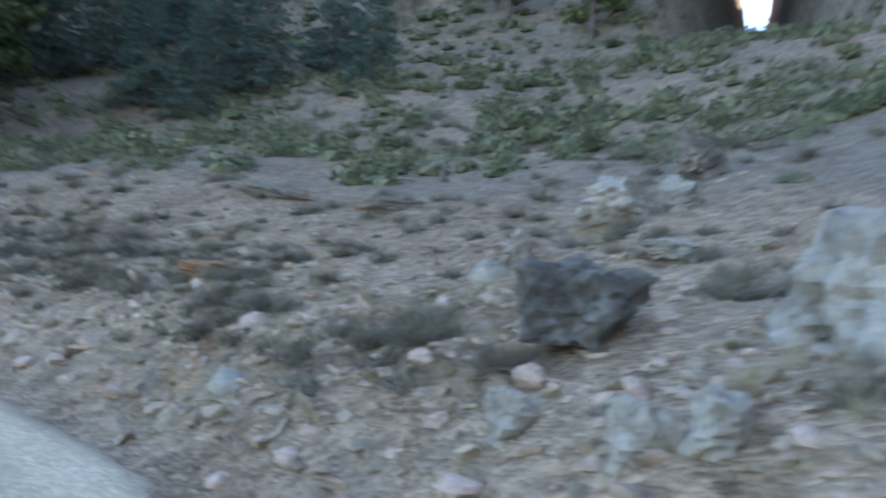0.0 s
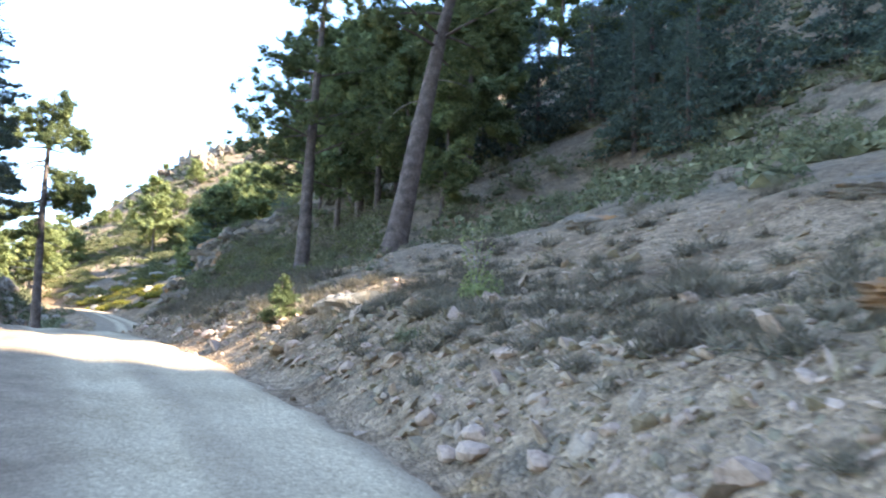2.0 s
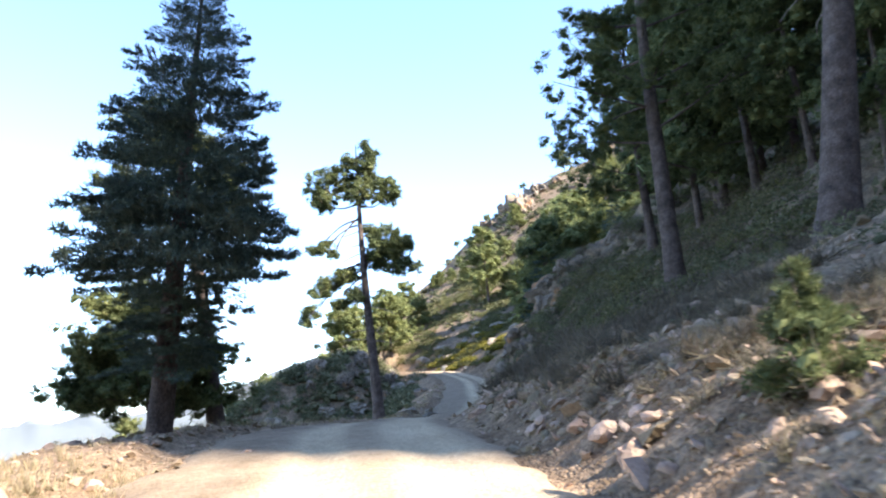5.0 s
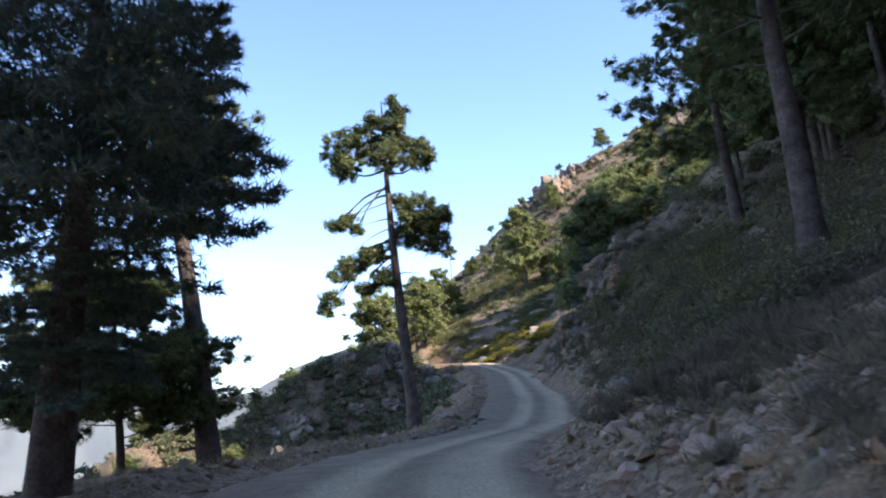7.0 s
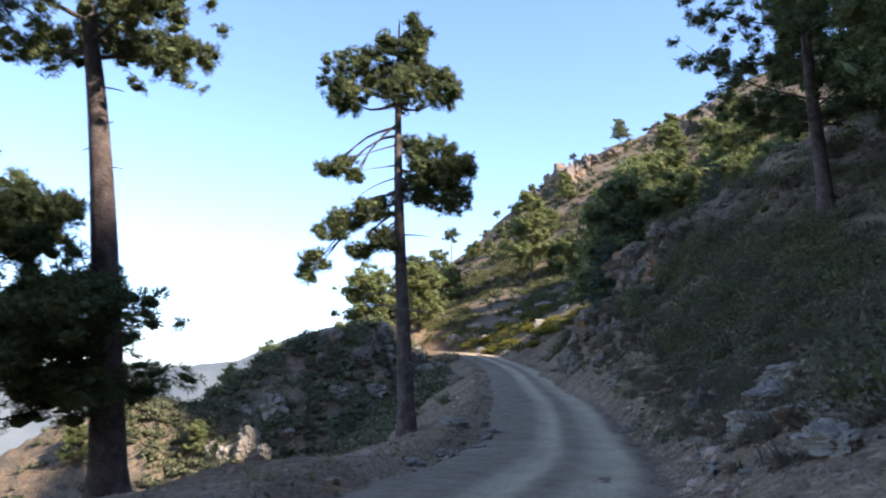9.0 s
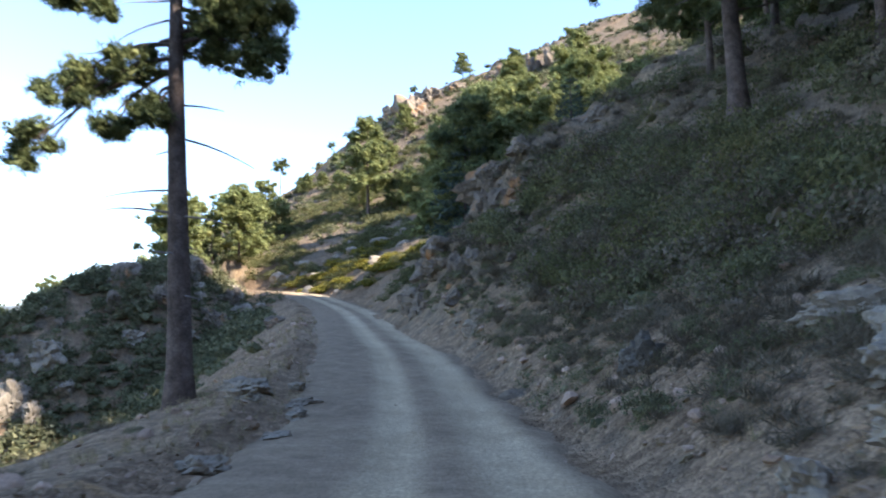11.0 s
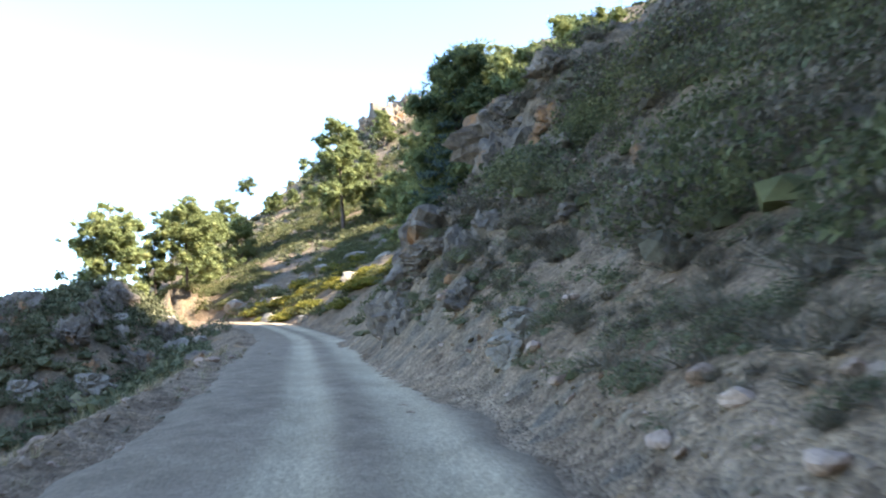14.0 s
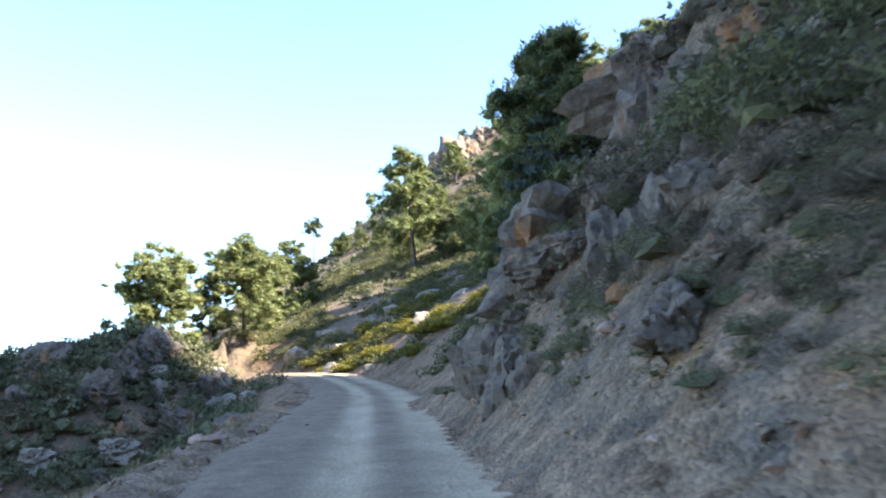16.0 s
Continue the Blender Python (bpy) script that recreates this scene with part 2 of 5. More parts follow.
def smoothstep(v, lo, hi):
    v = np.clip((v - lo) / (hi - lo), 0, 1)
    return v * v * (3 - 2 * v)


# ---- the lie of the land ----
# the road's line on the plan with its height, from before the first bend to beyond the far spur
ROAD = np.array([(2.4, -14, -0.3), (1.6, -8, 0.0), (0.7, -3, 0.12), (0, 0, 0.2), (-1.16, 2.4, 0.24), (-3.09, 4.76, 0.31), (-5.38, 7, 0.53), (-8.15, 8.9, 0.84),
                 (-12.5, 11.1, 1.4), (-16.9, 13, 1.91), (-20.1, 14.3, 2.18), (-23.4, 15.65, 2.41), (-26.7, 17.5, 2.5), (-30.9, 20.7, 2.47),
                 (-34.85, 24.15, 2.44), (-38.2, 26.85, 2.4), (-41.7, 29.4, 2.6), (-45, 31.7, 2.91), (-49, 34.3, 3.3), (-54, 37.2, 3.75),
                 (-63, 42.5, 4.6), (-72, 47.6, 5.35), (-80, 51.3, 6.15), (-87, 53.2, 7.1), (-93.5, 53.4, 7.7), (-100, 52, 7.8), (-107, 49, 6.6), (-114, 45, 4.0)])


def catmull(points, step=0.5):
    """A smooth line through points."""
    p = np.vstack([2 * points[0] - points[1], points, 2 * points[-1] - points[-2]])
    out = []
    for i in range(1, len(p) - 2):
        n = max(2, int(np.linalg.norm(p[i + 1] - p[i]) / step))
        t = np.linspace(0, 1, n, endpoint=False)[:, None]
        out.append(0.5 * (2 * p[i] + (p[i + 1] - p[i - 1]) * t + (2 * p[i - 1] - 5 * p[i] + 4 * p[i + 1] - p[i + 2]) * t ** 2 + (3 * p[i] - p[i - 1] - 3 * p[i + 1] + p[i + 2]) * t ** 3))
    return np.vstack(out + [points[-1:]])


LINE = catmull(ROAD)
LINE_S = np.concatenate([[0], np.cumsum(np.linalg.norm(np.diff(LINE[:, :2], axis=0), axis=1))])
LINE_S -= LINE_S[np.argmin(np.hypot(LINE[:, 0], LINE[:, 1]))]
TANGENT = np.gradient(LINE[:, :2], axis=0)
TANGENT /= np.linalg.norm(TANGENT, axis=1)[:, None]
RIGHT = np.stack([TANGENT[:, 1], -TANGENT[:, 0]], 1)


def along(x, y):
    """Station s, signed offset d (uphill side positive) and road height for points of the plan."""
    x, y = np.atleast_1d(np.asarray(x, float)), np.atleast_1d(np.asarray(y, float))
    s, d, z = np.empty(len(x)), np.empty(len(x)), np.empty(len(x))
    for a in range(0, len(x), 20000):
        dx, dy = x[a:a + 20000, None] - LINE[:, 0], y[a:a + 20000, None] - LINE[:, 1]
        k = np.argmin(dx * dx + dy * dy, axis=1)
        r = np.arange(len(k))
        ahead = dx[r, k] * TANGENT[k, 0] + dy[r, k] * TANGENT[k, 1]
        side = dx[r, k] * RIGHT[k, 0] + dy[r, k] * RIGHT[k, 1]
        ends = (k == 0) | (k == len(LINE) - 1)
        s[a:a + 20000] = LINE_S[k] + np.where(ends, 0, np.clip(ahead, -0.5, 0.5))
        d[a:a + 20000] = np.sign(side) * np.hypot(dx[r, k], dy[r, k])
        z[a:a + 20000] = LINE[k, 2] + np.where(ends, 0, np.clip(ahead, -0.5, 0.5)) * np.gradient(LINE[:, 2], LINE_S)[k]
    return s, d, z


EDGE_R, EDGE_L = 1.75, -2.7
D_UP = np.array([1.75, 3.2, 4.5, 6, 8, 11, 20, 35, 60, 100, 160, 300, 1200])
STATIONS = np.array([10.0, 34, 50, 60, 67, 72, 77.5, 95, 125])
UP = np.array([
    (0, 1.15, 1.55, 1.9, 2.6, 3.9, 7.4, 17, 40, 70, 98, 115, 120),
    (0, 0.7, 1.1, 1.6, 2.4, 3.3, 7.0, 16, 41, 72, 98, 115, 120),
    (0, 1.1, 2.0, 3.0, 4.6, 6.8, 13.0, 23, 45, 76, 98, 115, 120),
    (0, 1.3, 2.4, 3.9, 5.7, 7.8, 13.0, 25, 48, 80, 100, 115, 120),
    (0, 2.4, 3.4, 4.6, 6.8, 9.6, 14.2, 25, 48, 80, 100, 115, 120),
    (0, 3.5, 5.2, 7.0, 9.2, 11.0, 14.6, 25, 48, 80, 100, 115, 120),
    (0, 1.0, 1.7, 2.4, 3.6, 5.6, 10.5, 20, 38, 66, 95, 112, 120),
    (0, 0.9, 2.0, 3.0, 4.0, 5.4, 9.4, 18, 37, 62, 84, 100, 112),
    (0, 0.9, 2.0, 3.0, 4.0, 5.4, 9.4, 18, 37, 62, 84, 100, 112)])
D_DOWN = np.array([2.7, 3.2, 4.8, 8, 15, 30, 60, 120, 260, 500, 1500])
DOWN_STATIONS = np.array([32.0, 46, 56, 64, 84, 98])
# the outer side falls gently off the first straight and steeply into the gully before the spur
DOWN = np.array([
    (0, 0.12, 0.05, -0.7, -3.6, -11, -29, -60, -130, -190, -230),
    (0, 0.12, -0.05, -0.8, -3.6, -11, -29, -60, -130, -190, -230),
    (0, 0.10, -0.45, -2.1, -6.0, -14, -31, -60, -130, -190, -230),
    (0, 0.08, -0.8, -3.0, -7.5, -16, -33, -60, -130, -190, -230),
    (0, 0.08, -0.9, -3.2, -8.0, -16, -33, -60, -130, -190, -230),
    (0, 0.12, -0.5, -2.2, -6.0, -14, -31, -60, -130, -190, -230)])
# the crest that closes the view: from the valley up over the spur to the crags; beyond it the land falls away
SPUR = np.array([(-112, -60, -44), (-102, -10, -17), (-95, 20, 1.0), (-92.5, 28, 1.8), (-91, 35.5, 6.2), (-91.2, 39.5, 9.0), (-91.5, 43.5, 9.8), (-97, 49, 10.0), (-106, 55, 11.5), (-120, 65, 16.5), (-136, 79, 25.0), (-140, 88, 31.5), (-141, 98, 41), (-137, 112, 52), (-132, 122, 56), (-120, 160, 86),
                 (-104, 230, 118), (-60, 420, 150), (40, 900, 190)])
SPUR_LINE = catmull(SPUR, 2.0)
SPUR_TOP = 58.0
st = np.gradient(SPUR_LINE[:, :2], axis=0)
st = st / np.linalg.norm(st, axis=1)[:, None]
SPUR_RIGHT = np.stack([st[:, 1], -st[:, 0]], 1)


NOTCH = (math.sin(radians(58)), math.cos(radians(58)))


def height(x, y, rough=True):
    """Height of the ground at points of the plan."""
    shape = np.shape(x)
    x, y = np.ravel(np.asarray(x, float)), np.ravel(np.asarray(y, float))
    s, d, zr = along(x, y)
    wob = fbm(x, y, 0.12, 3, 5)
    sw = s + wob * 3 * smoothstep(np.abs(d), 2, 8)
    pos = np.clip(np.interp(sw, STATIONS, np.arange(len(STATIONS))), 0, len(STATIONS) - 1.0001)
    i = pos.astype(int)
    f = smoothstep(pos - i, 0, 1)
    dd = np.abs(d)
    up = np.zeros(len(x))
    for j in range(len(STATIONS)):
        w = np.where(i == j, 1 - f, 0) + np.where(i == j - 1, f, 0)
        if w.any():
            up += w * np.interp(dd, D_UP, UP[j])
    # rubble at the foot of the cliff narrows the road
    up += 0.6 * smoothstep(d, 1.0, 1.7) * (1 - smoothstep(d, 1.9, 3.4)) * smoothstep(s, 59, 65) * (1 - smoothstep(s, 77, 83))
    down = np.zeros(len(x))
    pd = np.clip(np.interp(sw, DOWN_STATIONS, np.arange(len(DOWN_STATIONS))), 0, len(DOWN_STATIONS) - 1.0001)
    for j in range(len(DOWN_STATIONS)):
        w = np.clip(1 - np.abs(pd - j), 0, 1)
        if w.any():
            down += w * np.interp(dd, D_DOWN, DOWN[j])
    z = zr + np.where(d > 0, up, down)
    spur, cap = np.full(len(x), -1e4), np.full(len(x), 1e4)
    for a in range(0, len(x), 20000):
        px, py = x[a:a + 20000, None] - SPUR_LINE[:, 0], y[a:a + 20000, None] - SPUR_LINE[:, 1]
        dist = np.sqrt(px * px + py * py)
        spur[a:a + 20000] = np.max(SPUR_LINE[:, 2] - np.interp(dist, (0, 2.0, 6, 12, 40, 4000), (0, 0.4, 4.6, 10.5, 30, 3000)), axis=1)
        k = np.argmin(dist, axis=1)
        r = np.arange(len(k))
        west = -(px[r, k] * SPUR_RIGHT[k, 0] + py[r, k] * SPUR_RIGHT[k, 1])
        cap[a:a + 20000] = np.where(west > 0, SPUR_LINE[k, 2] + 0.4 - np.interp(dist[r, k], (0, 10, 60, 300, 1000), (0, 4, 34, 150, 260)), 1e4)
    low = (SPUR_TOP - y) > 0
    spur = np.where(low, spur, -1e4)
    spur += fbm(x, y, 0.15, 4, 31) * 1.3
    h = np.clip(0.5 + 0.5 * (spur - z) / 1.5, 0, 1)
    joined = z * (1 - h) + spur * h + 1.5 * h * (1 - h) * 0.5
    joined = np.minimum(joined, cap + fbm(x, y, 0.1, 4, 33) * 1.5)
    off_road = np.maximum(smoothstep(d, 1.75, 6), smoothstep(-d, 3.0, 7))
    off_road = np.maximum(off_road, (s > 118) * 1.0)
    z = z * (1 - off_road) + joined * off_road
    if rough:
        wild = smoothstep(dd, 2.2, 6)
        z = z + wild * (fbm(x, y, 0.35, 4, 11) * 0.35 + fbm(x, y, 0.06, 3, 12) * np.clip((dd - 8) * 0.05, 0, 2.5))
        z = z + smoothstep(dd, 40, 150) * fbm(x, y, 0.018, 5, 13) * 12
        steep = smoothstep(d, 2.0, 4.5) * smoothstep(sw, 57, 66) * (1 - smoothstep(sw, 75, 80)) * (1 - smoothstep(d, 14, 25))
        ridged = 1 - np.abs(fbm(x, y, 0.28, 4, 21)) * 2.2
        z = z + steep * ((ridged - 0.4) * 1.0 + fbm(x, y, 0.9, 3, 23) * 0.55)
        z = z + smoothstep(d, 1.9, 3.2) * (1 - smoothstep(d, 8, 14)) * fbm(x, y, 1.0, 3, 24) * 0.16
        z = z + (1 - wild) * fbm(x, y, 1.2, 2, 15) * 0.05 * smoothstep(dd, 1.5, 2.8)
    # height added to the ridge out of view, to shade the road and spur
    z = z + 29 * smoothstep(x, 12, 75) * smoothstep(d, 10, 30) * (1 - smoothstep(y, 150, 260)) * (1 - smoothstep(x, 300, 900))
    z = z + 26 * smoothstep(y, 96, 130) * smoothstep(x, 20, 58) * (1 - smoothstep(y, 200, 300)) * (1 - smoothstep(x, 76, 96))
    # gaps cut into the unseen high ridge to let the sun onto the first straight, the far hollow and the foot of the
    # spur, and one that shows the sky
    for gx0, gy0, gz0, wx, wy, rise, narrow, broad in ((-16.1, 13.6, 1.7, NOTCH[0], NOTCH[1], 0.72, 2.6, 5.6), (-93.0, 60.0, 6.0, NOTCH[0], NOTCH[1], 0.68, 13.0, 19.0), (0.0, 0.0, 1.5, 0.362, 0.932, 0.41, 5.0, 10.0), (-79.0, 30.5, 0.0, NOTCH[0], NOTCH[1], 0.70, 3.0, 6.0)):
        fx, fy = x - gx0, y - gy0
        ahead = fx * wx + fy * wy
        across = np.abs(fx * wy - fy * wx + fbm(x, y, 0.05, 2, 61) * 1.5)
        limit = gz0 + ahead * rise + smoothstep(across, narrow, broad) * 140
        z = np.where(ahead > 30, np.minimum(z, limit), z)
    far = np.hypot(x + 30, y - 20)
    z = np.maximum(z, -165 + fbm(x, y, 0.004, 4, 51) * 30)
    hills = smoothstep(far, 700, 2000) * (226 + 190 * fbm(x, y, 0.0016, 5, 52)) * smoothstep(-x * 0.95 + y * 0.05, 300, 1500)
    z = z + hills
    z = np.where((d < EDGE_R + 0.3) & (d > EDGE_L - 0.3), z - 0.07, z)
    return z.reshape(shape)


def ground_z(x, y):
    return float(height(np.array([x]), np.array([y]))[0])


def axis_steps(parts):
    out = []
    for a, b, step in parts:
        out.append(np.arange(a, b, step))
    return np.unique(np.round(np.concatenate(out), 3))


def spread_out(start, stop, first, growth):
    out, p = [], start
    while abs(p - start) < abs(stop - start):
        p += math.copysign(first, stop - start)
        out.append(p)
        first *= growth
    return out


gx = np.array(sorted(spread_out(-125, -4000, 1.2, 1.09)) + list(axis_steps([(-125, -62, 0.8), (-62, 8, 0.32), (8, 60, 1.0), (60, 150, 1.7)])) + spread_out(150, 4000, 2.0, 1.12))
gy = np.array(sorted(spread_out(-12, -4000, 0.8, 1.10)) + list(axis_steps([(-12, 0, 0.5), (0, 62, 0.32), (62, 135, 0.9)])) + spread_out(135, 4000, 1.2, 1.10))
X, Y = np.meshgrid(gx, gy)
Z = height(X, Y)
grid = np.arange(X.size).reshape(X.shape)
quads = np.stack([grid[:-1, :-1], grid[:-1, 1:], grid[1:, 1:], grid[1:, :-1]], -1).reshape(-1, 4)
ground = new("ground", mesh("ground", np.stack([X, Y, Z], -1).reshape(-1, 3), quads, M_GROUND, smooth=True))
gs, gd, gr = along(X.ravel(), Y.ravel())
cover = np.where(gd > 0, smoothstep(gd, 9, 13) * (1 - smoothstep(gs, 18, 28)) + smoothstep(gd, 2.6, 6) * smoothstep(gs, 18, 28), 0.3 * smoothstep(-gd, 4, 9))
cover *= 1 - smoothstep(np.hypot(X.ravel() + 30, Y.ravel() - 20), 250, 900)
cover *= np.clip(0.8 + 1.3 * fbm(X.ravel(), Y.ravel(), 0.25, 4, 81), 0.1, 1)
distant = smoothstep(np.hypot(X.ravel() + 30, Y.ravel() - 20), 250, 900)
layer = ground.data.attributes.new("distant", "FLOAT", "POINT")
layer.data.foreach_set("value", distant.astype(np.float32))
layer = ground.data.attributes.new("cover", "FLOAT", "POINT")
layer.data.foreach_set("value", cover.astype(np.float32))
tagged(ground, "stony brown mountainside with scree and thin dry soil", "ground", kind="structure")

# the road: a strip with two worn wheel tracks and a low middle ridge
ROAD_FINE = catmull(ROAD, 0.2)
rt = np.gradient(ROAD_FINE[:, :2], axis=0)
rt /= np.linalg.norm(rt, axis=1)[:, None]
rr = np.stack([rt[:, 1], -rt[:, 0]], 1)
offs = np.linspace(EDGE_L, EDGE_R, 34)
rx = ROAD_FINE[:, :1] + rr[:, :1] * offs
ry = ROAD_FINE[:, 1:2] + rr[:, 1:2] * offs
edge_wave = fbm(rx, ry, 0.5, 3, 41) * 0.25
rut = -0.05 * (np.exp(-((offs - 0.75) / 0.36) ** 2) + np.exp(-((offs + 0.58) / 0.3) ** 2))
lip = -0.09 * (smoothstep(np.abs(offs - (EDGE_L + EDGE_R) / 2), 1.85, 2.22))
ragged = -np.clip(0.06 + fbm(rx, ry, 0.9, 3, 45) * 0.16, 0, 0.16) * smoothstep(np.abs(offs - (EDGE_L + EDGE_R) / 2), 1.5, 2.2)
rz = ROAD_FINE[:, 2:3] + rut + lip + ragged + fbm(rx, ry, 0.7, 3, 42) * 0.035 + fbm(rx, ry, 3.0, 2, 43) * 0.012
gridr = np.arange(rx.size).reshape(rx.shape)
rq = np.stack([gridr[:-1, :-1], gridr[:-1, 1:], gridr[1:, 1:], gridr[1:, :-1]], -1).reshape(-1, 4)[:, ::-1]
road = new("road", mesh("road", np.stack([rx + rr[:, :1] * edge_wave * 0, ry, rz], -1).reshape(-1, 3), rq, M_ROAD, smooth=True))
wear = np.exp(-((offs - 0.75) / 0.46) ** 4) + np.exp(-((offs + 0.58) / 0.36) ** 4)
wear = np.clip(wear, 0, 1) * 0.95 + 0.08 * smoothstep(offs, -1.3, -0.9) * (1 - smoothstep(offs, 1.4, 1.7))
early = 1 - smoothstep(ROAD_FINE[:, 0], -26, -14)[:, None] * 0 - smoothstep(-ROAD_FINE[:, 0], 14, 28)[:, None]
wear = np.clip(wear[None] + early * 0.5 * smoothstep(offs, -1.6, -0.9) * (1 - smoothstep(offs, 1.3, 1.7)) + fbm(rx, ry, 0.8, 4, 44) * 0.28, 0, 1)
layer = road.data.attributes.new("wear", "FLOAT", "POINT")
layer.data.foreach_set("value", wear.astype(np.float32).ravel())
tagged(road, "pale dusty unpaved mountain road with worn wheel tracks", "road", kind="structure")


# ---- foliage templates: vertices and triangles round the origin ----
def unit(v):
    return v / np.maximum(np.linalg.norm(v, axis=-1, keepdims=True), 1e-9)


def blades(base, way, length, width, r):
    """Thin triangles from base along way."""
    side = unit(np.cross(way, r.normal(size=way.shape))) * np.reshape(width, (-1, 1)) * 0.5
    tip = base + way * np.reshape(length, (-1, 1))
    v = np.stack([base - side, base + side, tip], 1).reshape(-1, 3)
    return v, np.arange(len(v)).reshape(-1, 3)


def leaf_blades(centre, size, r):
    a = unit(r.normal(size=centre.shape)) * size
    b = unit(np.cross(a, r.normal(size=centre.shape))) * size * 0.55
    v = np.stack([centre - a * 0.9, centre + a * 0.9 - b, centre + a * 0.6 + b], 1).reshape(-1, 3)
    return v, np.arange(len(v)).reshape(-1, 3)


def lump(r, radius, flat, detail=1, low=-1.0):
    """A small uneven closed body, the dense inside of a bush or a needle clump."""
    bm = bmesh.new()
    bmesh.ops.create_icosphere(bm, subdivisions=max(1, detail), radius=1)
    v = np.array([q.co[:] for q in bm.verts])
    f = np.array([[q.index for q in p.verts] for p in bm.faces])
    bm.free()
    v = v * radius * r.uniform(0.7, 1.2, (len(v), 1)) * (1, 1, flat)
    v[:, 2] = np.maximum(v[:, 2], low)
    return v, f


def pine_tuft(r, tufts=13, needles=17, wide=0.06, core=0.4, body=1):
    """A rounded clump of needle brushes, radius about one."""
    c = unit(r.normal(size=(tufts, 3)) + (0, 0, 0.3)) * r.uniform(0.35, 0.68, (tufts, 1))
    out = unit(r.normal(size=(tufts * needles, 3)))
    base = np.repeat(c, needles, 0) + out * r.uniform(0.05, 0.2, (len(out), 1))
    way = unit(out * 0.8 + unit(base) * 0.7 + (0, 0, 0.2) + r.normal(size=out.shape) * 0.25)
    return merge([blades(base * (1, 1, 0.7), way, r.uniform(0.16, 0.34, len(base)), wide, r), lump(r, core, 0.6, body)])


def fir_spray(r, twigs=16, needles=18, wide=0.035, long=0.1):
    """A flat, slightly drooping branch of length one along x."""
    vs, n = [], 0
    p = r.uniform(0.12, 1, twigs)
    sgn = np.where(np.arange(twigs) % 2, 1, -1)
    tl = (1.05 - p) * 0.5 + 0.12
    start = np.stack([p, 0 * p, -0.16 * p ** 2], 1)
    way = unit(np.stack([np.full(twigs, 0.75), sgn * 0.75, r.uniform(-0.2, 0.12, twigs)], 1))
    q = r.uniform(0, 1, (twigs, needles))
    base = (start[:, None] + way[:, None] * (q * tl[:, None])[..., None]).reshape(-1, 3)
    nd = unit(np.repeat(way, needles, 0) * 0.6 + r.normal(size=base.shape) * 0.7)
    return blades(base, nd, r.uniform(0.7, 1.3, len(base)) * long, wide, r)


def twig_dome(r, twigs=260, wide=0.022):
    """A cushion of thin upright twigs, radius about one."""
    w = unit(r.normal(size=(twigs, 3)) * (1, 1, 0.7) + (0, 0, 0.55))
    w[:, 2] = np.abs(w[:, 2]) + 0.1
    base = r.normal(size=(twigs, 3)) * (0.28, 0.28, 0.06)
    way = unit(w + r.normal(size=w.shape) * 0.18)
    return merge([blades(base, way, r.uniform(0.55, 1.0, twigs), wide, r), lump(r, 0.28, 0.8, 1, -0.1)])


def bush_dome(r, leaves=420, size=0.075, core=0.5):
    """An uneven dome of leaves, radius about one, dense inside."""
    w = unit(r.normal(size=(leaves, 3)) * (1, 1, 0.8))
    w[:, 2] = np.abs(w[:, 2])
    lobes = unit(r.normal(size=(7, 3)) * (1, 1, 0.6))
    swell = 0.62 + 0.38 * np.max(w @ lobes.T, axis=1) ** 2
    c = w * (swell * r.uniform(0.35, 1.0, leaves) ** 0.5)[:, None] * (1, 1, 0.75)
    return merge([leaf_blades(c, size * r.uniform(0.6, 1.4, (leaves, 1)), r), lump(r, core, 0.75, 1, -0.1)])


def scatter(template, centres, sizes, r, lean=0.25):
    """Copies of one template, turned and scaled, as arrays."""
    v, f = template
    n = len(centres)
    a = r.uniform(0, 2 * math.pi, n)
    ca, sa = np.cos(a), np.sin(a)
    tilt = r.normal(0, lean, (n, 2))
    x = v[None, :, 0] * ca[:, None] - v[None, :, 1] * sa[:, None]
    y = v[None, :, 0] * sa[:, None] + v[None, :, 1] * ca[:, None]
    z = v[None, :, 2] + x * tilt[:, :1] + y * tilt[:, 1:]
    sz = np.asarray(sizes, float).reshape(n, -1)
    sz = sz if sz.shape[1] == 3 else np.repeat(sz, 3, 1)
    out = np.stack([x * sz[:, :1], y * sz[:, 1:2], z * sz[:, 2:]], -1) + np.asarray(centres)[:, None]
    return out.reshape(-1, 3), (f[None] + (np.arange(n) * len(v))[:, None, None]).reshape(-1, f.shape[1])


def merge(parts):
    vs, fs, n = [], [], 0
    for v, f in parts:
        vs.append(v)
        fs.append(np.asarray(f) + n)
        n += len(v)
    return np.vstack(vs), np.vstack(fs)


def tube(points, radii, sides=8):
    """A tapered tube along points, with triangles."""
    p = np.asarray(points, float)
    t = unit(np.gradient(p, axis=0))
    ref = np.where(np.abs(t[:, 2:]) > 0.9, (1.0, 0, 0), (0, 0, 1.0))
    u = unit(np.cross(t, ref))
    w = np.cross(t, u)
    a = np.linspace(0, 2 * math.pi, sides, endpoint=False)
    ring = np.cos(a)[None, :, None] * u[:, None] + np.sin(a)[None, :, None] * w[:, None]
    v = (p[:, None] + ring * np.asarray(radii, float)[:, None, None]).reshape(-1, 3)
    i = np.arange((len(p) - 1) * sides)
    j = i // sides * sides + (i + 1) % sides
    return v, np.concatenate([np.stack([i, j, j + sides], 1), np.stack([i, j + sides, i + sides], 1)])


